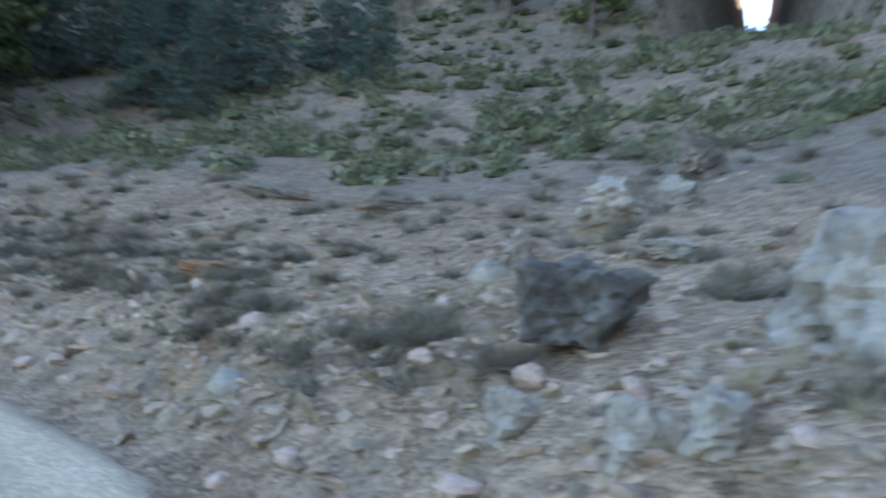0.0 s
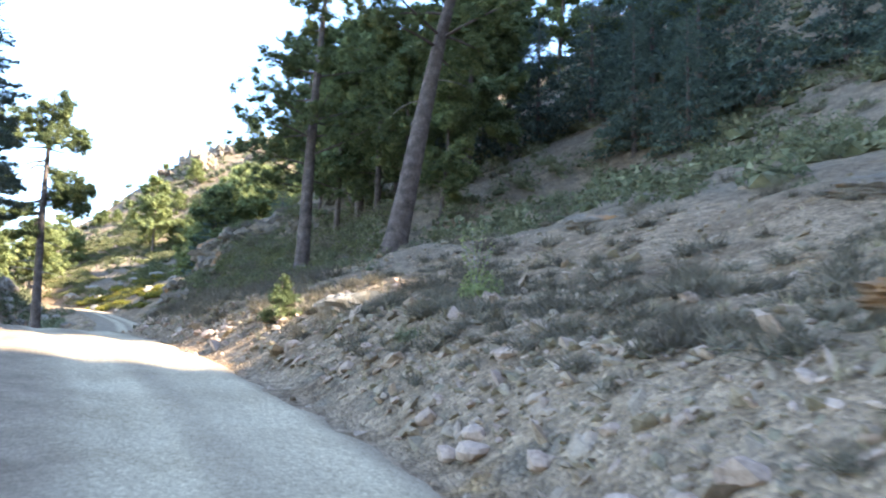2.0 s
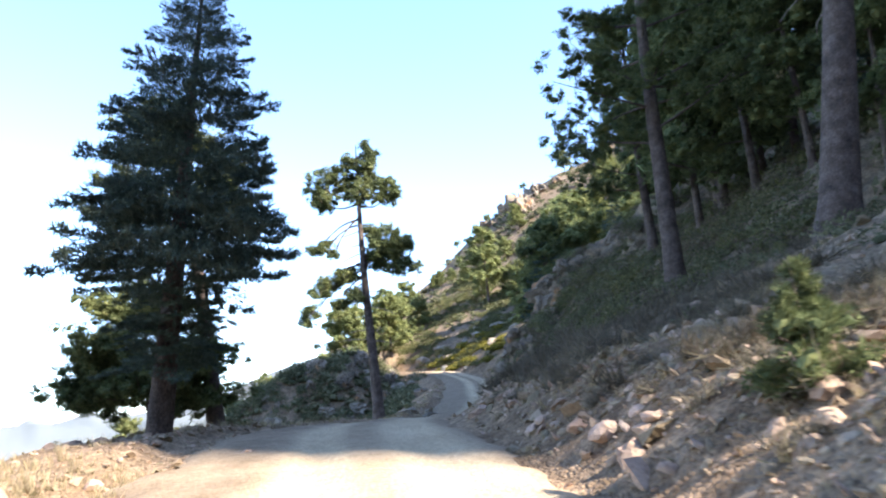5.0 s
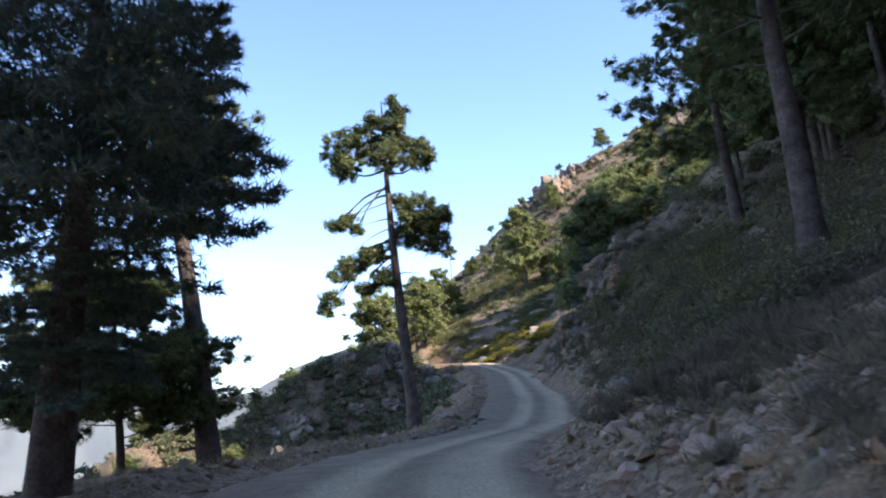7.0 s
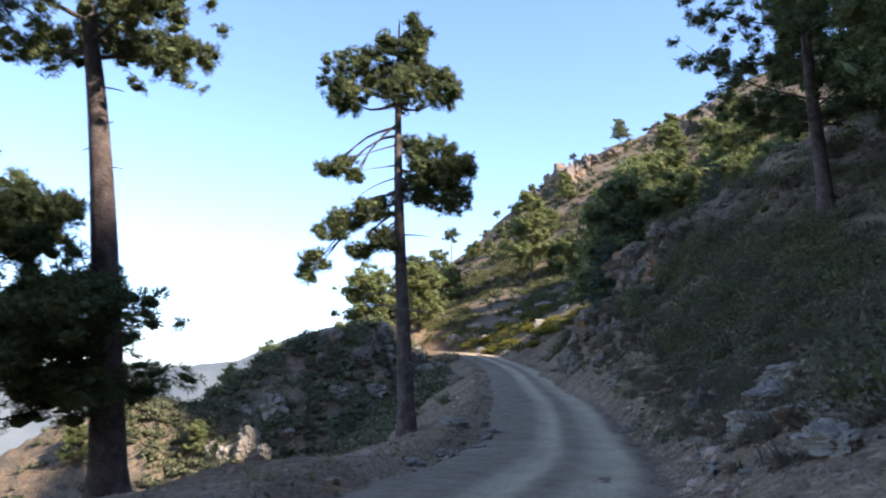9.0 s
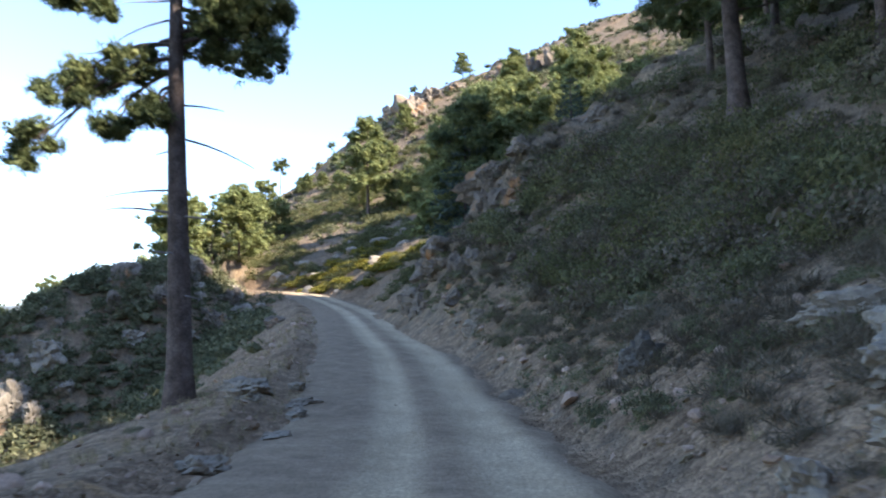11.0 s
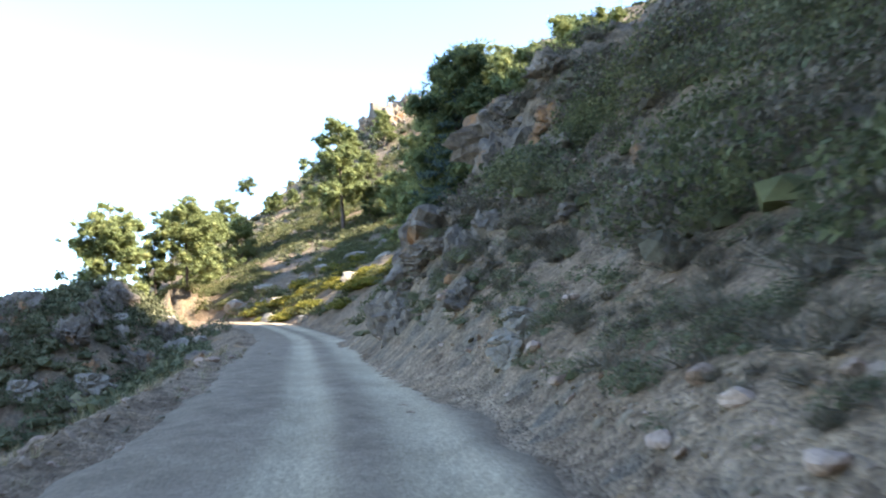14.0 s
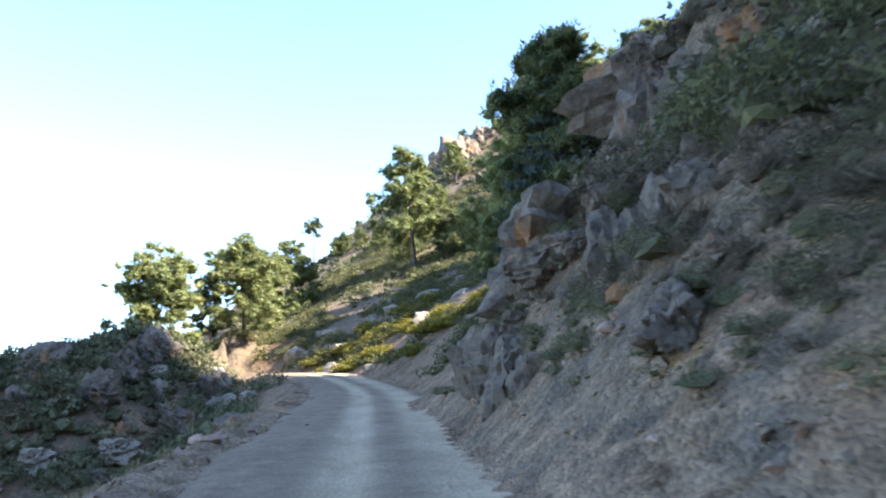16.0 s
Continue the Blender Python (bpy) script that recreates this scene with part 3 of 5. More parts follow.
TUFTS = [pine_tuft(np.random.default_rng(100 + k)) for k in range(4)]
FAR_TUFTS = [pine_tuft(np.random.default_rng(120 + k), 11, 7, 0.09, 0.42, 0) for k in range(3)]
FINE_SPRAYS = [fir_spray(np.random.default_rng(150 + k), 22, 34, 0.014, 0.065) for k in range(3)]
SPRAYS = [fir_spray(np.random.default_rng(140 + k), 11, 9, 0.055, 0.13) for k in range(3)]


def bend(p0, way, length, droop, r, n=6, wiggle=0.05):
    """A limb: starts along way and curves up (droop<0) or down."""
    t = np.linspace(0, 1, n)[:, None]
    side = unit(np.cross(way, (0, 0, 1.0)))
    return np.asarray(p0) + np.asarray(way) * length * t + np.array((0, 0, -1.0)) * droop * length * t ** 2 + side * length * wiggle * r.normal() * np.sin(t * 3.1) + (0, 0, 0)


def pine(name, label, at, tall, girth, limbs, top, lean=(0, 0), seed=1, mat=None, tufts=None, group="pines beside the road", dead=(), puffs=(), dense=1.0):
    """A pine of given height. limbs: rows (height share, yaw, length, clumps, clump size); top: (from share, radius, clumps, size); dead: bare limbs;
    puffs: rounded masses of needles at the end of a limb, rows (share where the limb leaves, share of the middle, yaw, reach, radius, flatness, clumps)."""
    r = np.random.default_rng(seed)
    mat, tufts = mat or M_PINE, tufts or TUFTS
    root = new(name)
    root.location = at
    tagged(root, label, "pine tree", group=group)
    t = np.linspace(0, 1, 14)
    wav = np.stack([np.sin(t * 5 + seed) * 0.012, np.cos(t * 4 + seed * 2) * 0.012, t * 0], 1) * tall
    trunk = np.stack([lean[0] * t ** 1.1, lean[1] * t ** 1.1, t * tall - 0.3 * (1 - t)], 1) + wav - wav[0]
    rad = girth * 0.5 * ((1 - t) ** 0.75 * 0.92 + 0.06) * (1 + 0.45 * np.exp(-t * 28))
    child("trunk", mesh("trunk", *tube(trunk, rad, 12), M_BARK, True), root)
    at_h = lambda s: np.array([np.interp(s, t, trunk[:, k]) for k in range(3)])
    crown = []
    for s, yaw, length, count, size in limbs:
        count, size = int(count * dense), size / dense ** 0.5
        p0 = at_h(s)
        a = radians(yaw)
        way = unit(np.array((-math.sin(a), math.cos(a), r.uniform(0.05, 0.35))))
        pts = bend(p0, way, length, r.uniform(-0.15, 0.12), r)
        child("limb", mesh("limb", *tube(pts, np.linspace(max(0.016, girth * 0.075), 0.01, 6), 6), M_BARK, True), root)
        u = r.uniform(0.35, 1.0, count)
        cen = np.stack([np.interp(u, np.linspace(0, 1, 6), pts[:, k]) for k in range(3)], 1)
        cen += r.normal(size=cen.shape) * (0.13 * length, 0.13 * length, 0.08 * length) + (0, 0, 0.1)
        crown.append((cen, size * r.uniform(0.7, 1.3, count)))
    if top:
        s0, rad_t, count, size = top
        count, size = int(count * dense), size / dense ** 0.5
        hh = r.uniform(s0, 1.02, count)
        env = rad_t * np.sqrt(np.clip(1.05 - ((hh - s0) / (1.04 - s0)) ** 1.6, 0.05, 1))
        a = r.uniform(0, 6.283, count)
        q = env * r.uniform(0.45, 1.05, count)
        cen = np.stack([np.interp(hh, t, trunk[:, 0]) + q * np.cos(a), np.interp(hh, t, trunk[:, 1]) + q * np.sin(a), hh * tall], 1)
        crown.append((cen, size * r.uniform(0.7, 1.3, count)))
    for s, mid, yaw, reach, radius, flat, count in puffs:
        a = radians(yaw)
        p0, p1 = at_h(s), at_h(mid) + np.array((-math.sin(a), math.cos(a), 0)) * reach
        q = np.linspace(0, 1, 7)[:, None]
        sag = np.array((0, 0, 0.16 * reach)) * np.sin(q * math.pi) * (1 if mid < s else -1)
        pts = p0 + (p1 - p0) * q + sag + r.normal(size=(7, 3)) * 0.03 * q
        child("limb", mesh("limb", *tube(pts, np.linspace(max(0.025, girth * 0.1), 0.014, 7), 6), M_BARK, True), root)
        for k in range(2):
            end = p1 + r.normal(size=3) * radius * (0.55, 0.55, 0.3)
            child("twig", mesh("twig", *tube(pts[4] + (end - pts[4]) * np.linspace(0, 1, 4)[:, None], np.linspace(0.016, 0.008, 4), 4), M_BARK, True), root)
        count = int(count * 1.55)
        c = unit(r.normal(size=(count, 3))) * r.uniform(0.2, 1.0, (count, 1)) ** 0.5 * radius * 1.12 * (1, 1, min(1.0, flat * 1.3))
        crown.append((p1 + c, r.uniform(0.2, 0.38, count)))
    for s, yaw, length in dead:
        p0 = at_h(s)
        a = radians(yaw)
        way = unit(np.array((-math.sin(a), math.cos(a), r.uniform(-0.3, 0.2))))
        child("dead_branch", mesh("dead_branch", *tube(bend(p0, way, length, r.uniform(0, 0.2), r, wiggle=0.12), np.linspace(0.03, 0.008, 6), 5), M_DEAD, True), root, "bare grey branch stub")
    cen = np.vstack([c for c, z in crown])
    siz = np.concatenate([z for c, z in crown])
    kinds = r.integers(0, len(tufts), len(cen))
    v, f = merge([scatter(tufts[k], cen[kinds == k], siz[kinds == k], r) for k in range(len(tufts)) if (kinds == k).any()])
    child("crown", mesh("crown", v, f, mat), root)
    return root


def wild_limbs(r, n, lo, hi, length, count, size):
    s = np.sort(r.uniform(lo, hi, n))
    return [(k, (i * 137.5 + r.uniform(-30, 30)) % 360, length * (1.1 - 0.6 * (k - lo) / (hi - lo + 0.01)) * r.uniform(0.7, 1.25), count, size) for i, k in enumerate(s)]


def fir(name, label, at, tall, girth, spread_r, low=0.05, rows=26, seed=1, group="firs beside the road", sprays=None, lean=(0, 0)):
    """A conical fir with tiers of flat drooping branches."""
    r = np.random.default_rng(seed)
    root = new(name)
    root.location = at
    tagged(root, label, "fir tree", group=group)
    t = np.linspace(0, 1, 10)
    child("trunk", mesh("trunk", *tube(np.stack([lean[0] * t, lean[1] * t, t * tall - 0.2 * (1 - t)], 1), girth * 0.5 * (1 - t) + 0.02, 10), M_BARK, True), root)
    parts = []
    for i in range(rows):
        s = low + (1 - low) * (i / rows) ** 0.95
        n = int(9 - 4 * s)
        for k in range(n):
            ln = spread_r * ((1 - s) ** 0.68 + 0.04) * r.uniform(0.65, 1.15) * (1 if low < 0.1 else 0.4 + 0.6 * float(smoothstep(s, 0.25, 0.36)))
            a = 2 * math.pi * (k / n + r.uniform(-0.1, 0.1)) + i * 1.1
            v, f = (sprays or SPRAYS)[r.integers(3)]
            up = r.uniform(-0.25, 0.15) + 0.35 * s
            fat = max(0.8, 1.2 / max(ln, 0.5)) if ln < 1.5 else 0.85
            w = v * (ln, ln * fat, ln)
            w = np.stack([w[:, 0] * math.cos(a) - w[:, 1] * math.sin(a), w[:, 0] * math.sin(a) + w[:, 1] * math.cos(a), w[:, 2] + w[:, 0] * up + s * tall], 1) + (lean[0] * s, lean[1] * s, 0)
            parts.append((w, f))
    child("crown", mesh("crown", *merge(parts), M_FIR), root)
    return root


# ---- rocks ----
def rock_mesh(name, seed, mat, detail=2, squash=(1, 1, 0.75), jag=0.35):
    bm = bmesh.new()
    bmesh.ops.create_icosphere(bm, subdivisions=detail, radius=1)
    r = np.random.default_rng(seed)
    planes = unit(r.normal(size=(11, 3)))
    cut = r.uniform(0.55, 0.95, 11)
    off = Vector(r.uniform(-50, 50, 3))
    w = np.array([v.co[:] for v in bm.verts])
    facing = w @ planes.T
    reach = np.minimum(1.15, np.min(np.where(facing > 0.2, cut / np.maximum(facing, 0.2), 9.0), axis=1))
    for v, p, k in zip(bm.verts, w, reach):
        k *= 1 + jag * noise.fractal(v.co * 1.6 + off, 0.8, 2.0, 5) * 0.5
        if detail > 3:
            k *= 1 - 0.16 * max(0.0, 1 - abs(noise.noise(v.co * 2.3 + off)) * 7)
        v.co = Vector(p * k * np.array(squash))
    me = bpy.data.meshes.new(name)
    bm.to_mesh(me)
    bm.free()
    if detail == 3:
        me.polygons.foreach_set("use_smooth", np.full(len(me.polygons), True))
    me.materials.append(mat)
    return me


def crag_mesh(name, seed, mat, squash=(1, 1, 1), detail=4, layers=5.0):
    """An angular block: cut by many planes, split by joints and stepped along its bedding."""
    bm = bmesh.new()
    bmesh.ops.create_icosphere(bm, subdivisions=detail, radius=1)
    r = np.random.default_rng(seed)
    main = unit(r.normal(size=(1, 3)) * (0.35, 0.35, 0.2) + (0, 0, 1.0))[0]
    planes = unit(np.vstack([r.normal(size=(9, 3)) * (1, 1, 0.35), r.normal(size=(6, 3)), main[None], -main[None]]))
    cut = np.concatenate([r.uniform(0.5, 0.86, 9), r.uniform(0.62, 0.9, 6), r.uniform(0.6, 0.85, 2)])
    off = Vector(r.uniform(-50, 50, 3))
    w = np.array([v.co[:] for v in bm.verts])
    facing = w @ planes.T
    reach = np.min(np.where(facing > 0.1, cut / np.maximum(facing, 0.1), 9.0), axis=1)
    reach = np.minimum(reach, 1.25)
    for v, p, k in zip(bm.verts, w, reach):
        q = Vector(p * k)
        bed = float(p @ main) * k * layers + noise.noise(q * 1.3 + off) * 0.8
        k *= 1 - 0.09 * (abs(bed - round(bed)) < 0.13) - 0.05 * (math.floor(bed) % 2)
        k *= 1 + 0.24 * noise.fractal(q * 2.2 + off, 0.8, 2.1, 5) + 0.06 * noise.noise(q * 9 + off)
        joint = abs(noise.noise(Vector((q.x, q.y, q.z * 0.35)) * 2.1 + off * 2))
        k *= 1 - 0.2 * max(0.0, 1 - joint * 9)
        v.co = Vector(p * k * np.array(squash))
    me = bpy.data.meshes.new(name)
    bm.to_mesh(me)
    bm.free()
    me.materials.append(mat)
    return me


def stone_template(seed):
    me = rock_mesh("tmp", seed, M_SCREE, 1, (1, 0.7, 0.45), 0.3)
    v = np.array([q.co[:] for q in me.vertices])
    f = np.array([q.vertices[:] for q in me.polygons])
    bpy.data.meshes.remove(me)
    return v, f


# ---- trees ----
def on_ground(x, y, sink=0.05):
    return (x, y, ground_z(x, y) - sink)


def forked(limbs, seed):
    """Each limb becomes three thinner ones that fan out from it."""
    r = np.random.default_rng(seed)
    return [(h + r.uniform(-0.025, 0.025), yaw + r.uniform(-32, 32), length * r.uniform(0.65, 1.12), count // 3 + 2, size * r.uniform(0.85, 1.25)) for h, yaw, length, count, size in limbs for _ in range(3)]


RW, LW = -28, 152  # the two sides on which this pine carries its masses
black_pine = pine("pine", "tall slender black pine with rounded clumps and a bare lower trunk", on_ground(-46.28, 26.44), 12.8, 0.5, [], None, lean=(-0.9, 0.25), seed=3,
     puffs=[(0.80, 0.84, LW, 1.5, 0.85, 0.75, 48), (0.78, 0.785, LW + 10, 1.75, 0.55, 0.6, 20), (0.84, 0.885, LW - 30, 0.95, 0.65, 0.7, 28), (0.80, 0.835, RW, 1.35, 0.6, 0.5, 26), (0.77, 0.785, RW - 15, 1.4, 0.5, 0.45, 18),
            (0.80, 0.80, -118, 0.7, 0.6, 0.6, 24), (0.84, 0.84, 62, 0.9, 0.8, 0.7, 28), (0.82, 0.87, 0, 0.5, 0.6, 0.7, 20), (0.86, 0.92, RW, 0.4, 0.5, 0.7, 24), (0.90, 0.955, RW, 0.7, 0.3, 0.7, 12), (0.90, 0.93, LW, 0.4, 0.35, 0.6, 12), (0.95, 0.99, RW, 0.5, 0.2, 0.8, 7),
            (0.72, 0.625, LW, 1.95, 0.38, 0.5, 14), (0.73, 0.60, LW + 12, 1.3, 0.2, 0.5, 6), (0.70, 0.64, LW - 10, 1.5, 0.16, 0.5, 4),
            (0.62, 0.635, RW, 1.05, 0.72, 0.8, 44), (0.60, 0.62, RW - 8, 1.75, 0.58, 0.85, 34), (0.58, 0.56, RW + 5, 1.25, 0.55, 0.6, 24), (0.56, 0.54, RW - 10, 1.8, 0.38, 0.8, 16), (0.66, 0.685, RW + 25, 0.55, 0.4, 0.6, 12), (0.60, 0.60, -60, 0.9, 0.55, 0.7, 20), (0.57, 0.57, 40, 0.8, 0.5, 0.6, 16),
            (0.57, 0.525, LW, 0.8, 0.52, 0.6, 24), (0.56, 0.50, LW - 8, 1.6, 0.58, 0.5, 28), (0.56, 0.47, LW + 6, 2.05, 0.42, 0.5, 16), (0.52, 0.43, LW - 5, 1.25, 0.4, 0.45, 14), (0.54, 0.40, LW + 4, 2.5, 0.36, 0.6, 13), (0.52, 0.375, LW, 2.75, 0.24, 0.6, 7), (0.50, 0.46, 130, 0.6, 0.4, 0.6, 13), (0.50, 0.44, LW + 20, 0.5, 0.36, 0.5, 10)],
     dead=[(0.465, -30, 0.9), (0.415, -36, 1.55), (0.295, -42, 1.05), (0.25, -42, 0.35), (0.30, 140, 1.5), (0.335, 150, 1.3), (0.24, 200, 0.8), (0.68, 150, 1.5), (0.63, 160, 1.0), (0.60, 140, 1.2), (0.94, 152, 0.9), (0.18, -60, 0.5), (0.40, 120, 0.5)])
black_pine.scale = (1.156, 1.156, 1.156)
pine("pine", "tall pine with a long bare trunk and broken stubs", on_ground(-39.72, 17.15), 13.5, 0.74,
     wild_limbs(np.random.default_rng(2), 18, 0.66, 0.95, 2.7, 22, 0.44), (0.85, 1.5, 60, 0.44), lean=(-1.0, -1.9), seed=5, dense=1.7,
     dead=[(0.5, -40, 0.5), (0.54, 140, 0.4), (0.57, -60, 0.5), (0.6, 100, 0.4), (0.63, -30, 0.6), (0.47, 150, 0.3)])
pine("pine", "low dense young pine below the road edge", on_ground(-39.55, 14.75), 7.0, 0.3,
     wild_limbs(np.random.default_rng(8), 28, 0.36, 0.9, 3.0, 27, 0.5), (0.55, 1.9, 80, 0.48), seed=6, dense=1.5)
fir("fir", "broad dark conical fir with drooping branches", on_ground(-27.2, 13.0), 9.9, 0.5, 3.0, low=0.14, rows=50, seed=4, sprays=FINE_SPRAYS, lean=(0.6, 0.9))
pine("pine", "big leaning pine with a thick grey bare trunk", on_ground(-21.6, 27.1), 17, 0.95,
     wild_limbs(np.random.default_rng(11), 18, 0.5, 0.95, 4.0, 15, 0.5), (0.8, 2.4, 50, 0.5), lean=(2.2, 3.0), seed=7, dense=1.7,
     dead=[(0.4, 100, 1.6), (0.45, -40, 1.5), (0.36, 60, 1.2)])
pine("pine", "tall pine with long layered limbs on the slope", on_ground(-29.2, 29.8), 18, 0.7,
     wild_limbs(np.random.default_rng(12), 26, 0.28, 0.95, 3.6, 15, 0.48), (0.8, 2.0, 50, 0.5), lean=(-0.8, 1.2), seed=8, dense=1.7)
pine("pine", "tall dark pine high on the shaded slope", on_ground(-41.5, 41.6), 14.5, 0.6,
     wild_limbs(np.random.default_rng(13), 30, 0.25, 0.95, 4.3, 17, 0.56), (0.8, 1.8, 44, 0.46), seed=9, dense=1.5)

# models for the farther trees, each built once and then repeated
dark_pine = pine("pine", "dark bushy pine on the shaded slope", on_ground(-30.5, 36.5), 11, 0.4,
                 wild_limbs(np.random.default_rng(21), 22, 0.18, 0.95, 2.9, 14, 0.74), (0.75, 1.6, 34, 0.66), seed=14, tufts=FAR_TUFTS, group="pines on the slope")
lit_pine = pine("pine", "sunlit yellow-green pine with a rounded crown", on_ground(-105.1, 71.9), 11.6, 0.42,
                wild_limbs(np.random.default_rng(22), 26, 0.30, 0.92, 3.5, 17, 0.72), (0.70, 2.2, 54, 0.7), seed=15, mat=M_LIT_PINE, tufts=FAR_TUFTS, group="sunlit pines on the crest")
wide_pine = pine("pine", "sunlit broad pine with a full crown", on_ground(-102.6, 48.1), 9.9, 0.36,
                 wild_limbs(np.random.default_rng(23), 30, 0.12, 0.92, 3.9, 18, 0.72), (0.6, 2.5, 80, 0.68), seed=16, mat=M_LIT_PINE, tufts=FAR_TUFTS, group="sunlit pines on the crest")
umbrella_pine = pine("pine", "slender umbrella pine on the skyline with a flat crown", on_ground(-139.2, 78.4), 6.2, 0.22,
                     wild_limbs(np.random.default_rng(24), 12, 0.58, 0.92, 1.7, 7, 0.5), (0.7, 1.3, 20, 0.46), seed=18, tufts=FAR_TUFTS, group="pines on the skyline")
slope_fir = fir("fir", "dark young fir on the wooded slope", on_ground(-14.0, 41.0), 9.0, 0.3, 2.4, low=0.06, rows=18, seed=17, group="firs on the slope")


def plant(model, x, y, size, turn):
    return copy_thing(model, pose(*on_ground(x, y), 0, 0, turn) @ Matrix.Scale(size, 4))


for x, y, k in ((-25.5, 38, 1.05), (-34.5, 37.5, 1.0), (-27.5, 44, 1.1), (-37.0, 46, 1.0), (-33, 51, 1.0), (-21, 49, 1.0), (-26.0, 33.5, 0.7), (-45.5, 47, 0.8), (-18.5, 57, 1.0), (-31.5, 60, 1.1),
                (-47.5, 56, 0.75), (-37.8, 43.0, 1.25), (-35.0, 40.0, 1.2), (-44.5, 50.5, 0.9), (-64, 70, 0.7), (-58, 70, 0.75), (-53, 66, 0.7), (-49, 62, 0.7), (-61, 66, 0.6), (-105.2, 52.7, 0.55), (-103.3, 74.1, 0.36), (-95.2, 96.8, 0.7), (-67.6, 54.4, 0.95), (2.5, 47, 0.9), (7.0, 42, 0.85), (-24.0, 35.5, 1.0), (-31.5, 41.0, 1.1), (-22.5, 31.5, 0.6), (-36, 41, 1.0), (-29, 48, 1.1), (-17.0, 51.0, 1.0), (-16, 62, 1.0)):
    plant(dark_pine, x, y, k, (x * 37) % 360)
for x, y, k in ((-17.5, 44, 1.0), (-11, 40.0, 0.95), (-20.0, 47, 1.1), (-8.0, 44.5, 0.95), (-5.0, 39.5, 0.75), (-16.0, 37.5, 0.8), (-68.3, 54.5, 1.22), (-61.4, 57.5, 0.92),
                (-56.5, 55.5, 0.5), (-27.0, 40.0, 1.0), (-19.5, 40.5, 0.9), (-13.0, 36.0, 0.7), (-23.5, 42.0, 0.9)):
    plant(slope_fir, x, y, k, (x * 53) % 360)
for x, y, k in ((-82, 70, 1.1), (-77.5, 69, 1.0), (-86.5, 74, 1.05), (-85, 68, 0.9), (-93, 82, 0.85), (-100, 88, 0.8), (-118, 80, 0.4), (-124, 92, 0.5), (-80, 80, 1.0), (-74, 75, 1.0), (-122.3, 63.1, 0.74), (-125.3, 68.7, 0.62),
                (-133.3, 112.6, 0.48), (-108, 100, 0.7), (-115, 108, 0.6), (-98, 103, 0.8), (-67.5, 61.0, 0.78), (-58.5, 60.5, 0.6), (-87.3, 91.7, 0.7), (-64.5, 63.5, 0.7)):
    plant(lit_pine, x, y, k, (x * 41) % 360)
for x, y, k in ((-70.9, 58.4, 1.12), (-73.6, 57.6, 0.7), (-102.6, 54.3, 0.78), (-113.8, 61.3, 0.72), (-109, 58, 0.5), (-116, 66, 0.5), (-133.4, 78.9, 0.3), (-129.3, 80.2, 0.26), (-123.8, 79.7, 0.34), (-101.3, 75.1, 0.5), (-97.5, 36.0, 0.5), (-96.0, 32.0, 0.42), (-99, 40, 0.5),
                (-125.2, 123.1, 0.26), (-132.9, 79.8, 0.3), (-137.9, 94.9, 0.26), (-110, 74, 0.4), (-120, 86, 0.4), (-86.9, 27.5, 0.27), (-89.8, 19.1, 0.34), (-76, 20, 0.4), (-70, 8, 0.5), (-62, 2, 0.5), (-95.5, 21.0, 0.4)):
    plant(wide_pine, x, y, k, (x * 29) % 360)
for x, y, k in ((-140.0, 106.2, 0.55), (-138.5, 87.5, 0.52), (-136.5, 101.0, 0.4)):
    plant(umbrella_pine, x, y, k, (x * 31) % 360)


# ---- rocks ----
def rock(name, label, x, y, size, seed, mat=None, squash=(1, 1, 0.7), sink=0.3, turn=0, jag=0.35, detail=3, group="", up=0.0):
    ob = new(name, rock_mesh(name, seed, mat or M_ROCK, detail, squash, jag))
    ob.matrix_world = pose(x, y, ground_z(x, y) - sink * size * squash[2] + up, 0, 0, turn) @ Matrix.Scale(size, 4)
    return tagged(ob, label, "rock", group=group)


def crag(name, label, x, y, z, size, seed, squash=(1, 1, 1), turn=0.0, lean=0.0, mat=None, group="cliff blocks", detail=4):
    """An angular mass of rock with its middle at z."""
    ob = new(name, crag_mesh(name, seed, mat or M_ROCK, squash, detail))
    ob.matrix_world = pose(x, y, z, lean, 0, turn) @ Matrix.Scale(size, 4)
    return tagged(ob, label, "rock", group=group)


def at_station(s, d):
    """A place on the plan from its station and offset."""
    k = int(np.argmin(np.abs(LINE_S - s)))
    p = LINE[k, :2] + RIGHT[k] * d + TANGENT[k] * (s - LINE_S[k])
    return float(p[0]), float(p[1])


rock("boulder", "broad limestone boulder with a flat pale top on the bank", -12.5, 15.1, 0.68, 3, M_PALE, (1.3, 0.8, 0.62), 0.3, 40, 0.4, 4)
rock("boulder", "low pale limestone slab among the scrub", -11.3, 22.7, 0.8, 5, M_ROCK, (1.3, 0.7, 0.4), 0.35, 30, 0.5, 4)
crag("boulder", "weathered grey boulder with dark lichen", -36.9, 29.75, ground_z(-36.9, 29.75) - 0.05, 0.62, 8, (0.9, 0.8, 0.9), 10, 5, M_LICHEN, "boulders on the bank")
rock("stone", "rounded brown stone at the road edge", -40.45, 30.75, 0.36, 9, M_ROCK, (1.1, 0.8, 0.7), 0.3, 30)
rock("stone", "pale stone on the scree", 0.6, 9.8, 0.3, 13, M_PALE)
rock("stone", "pale block half sunk in the bank", -1.9, 7.2, 0.22, 14, M_PALE, (1, 0.9, 0.9), 0.25)
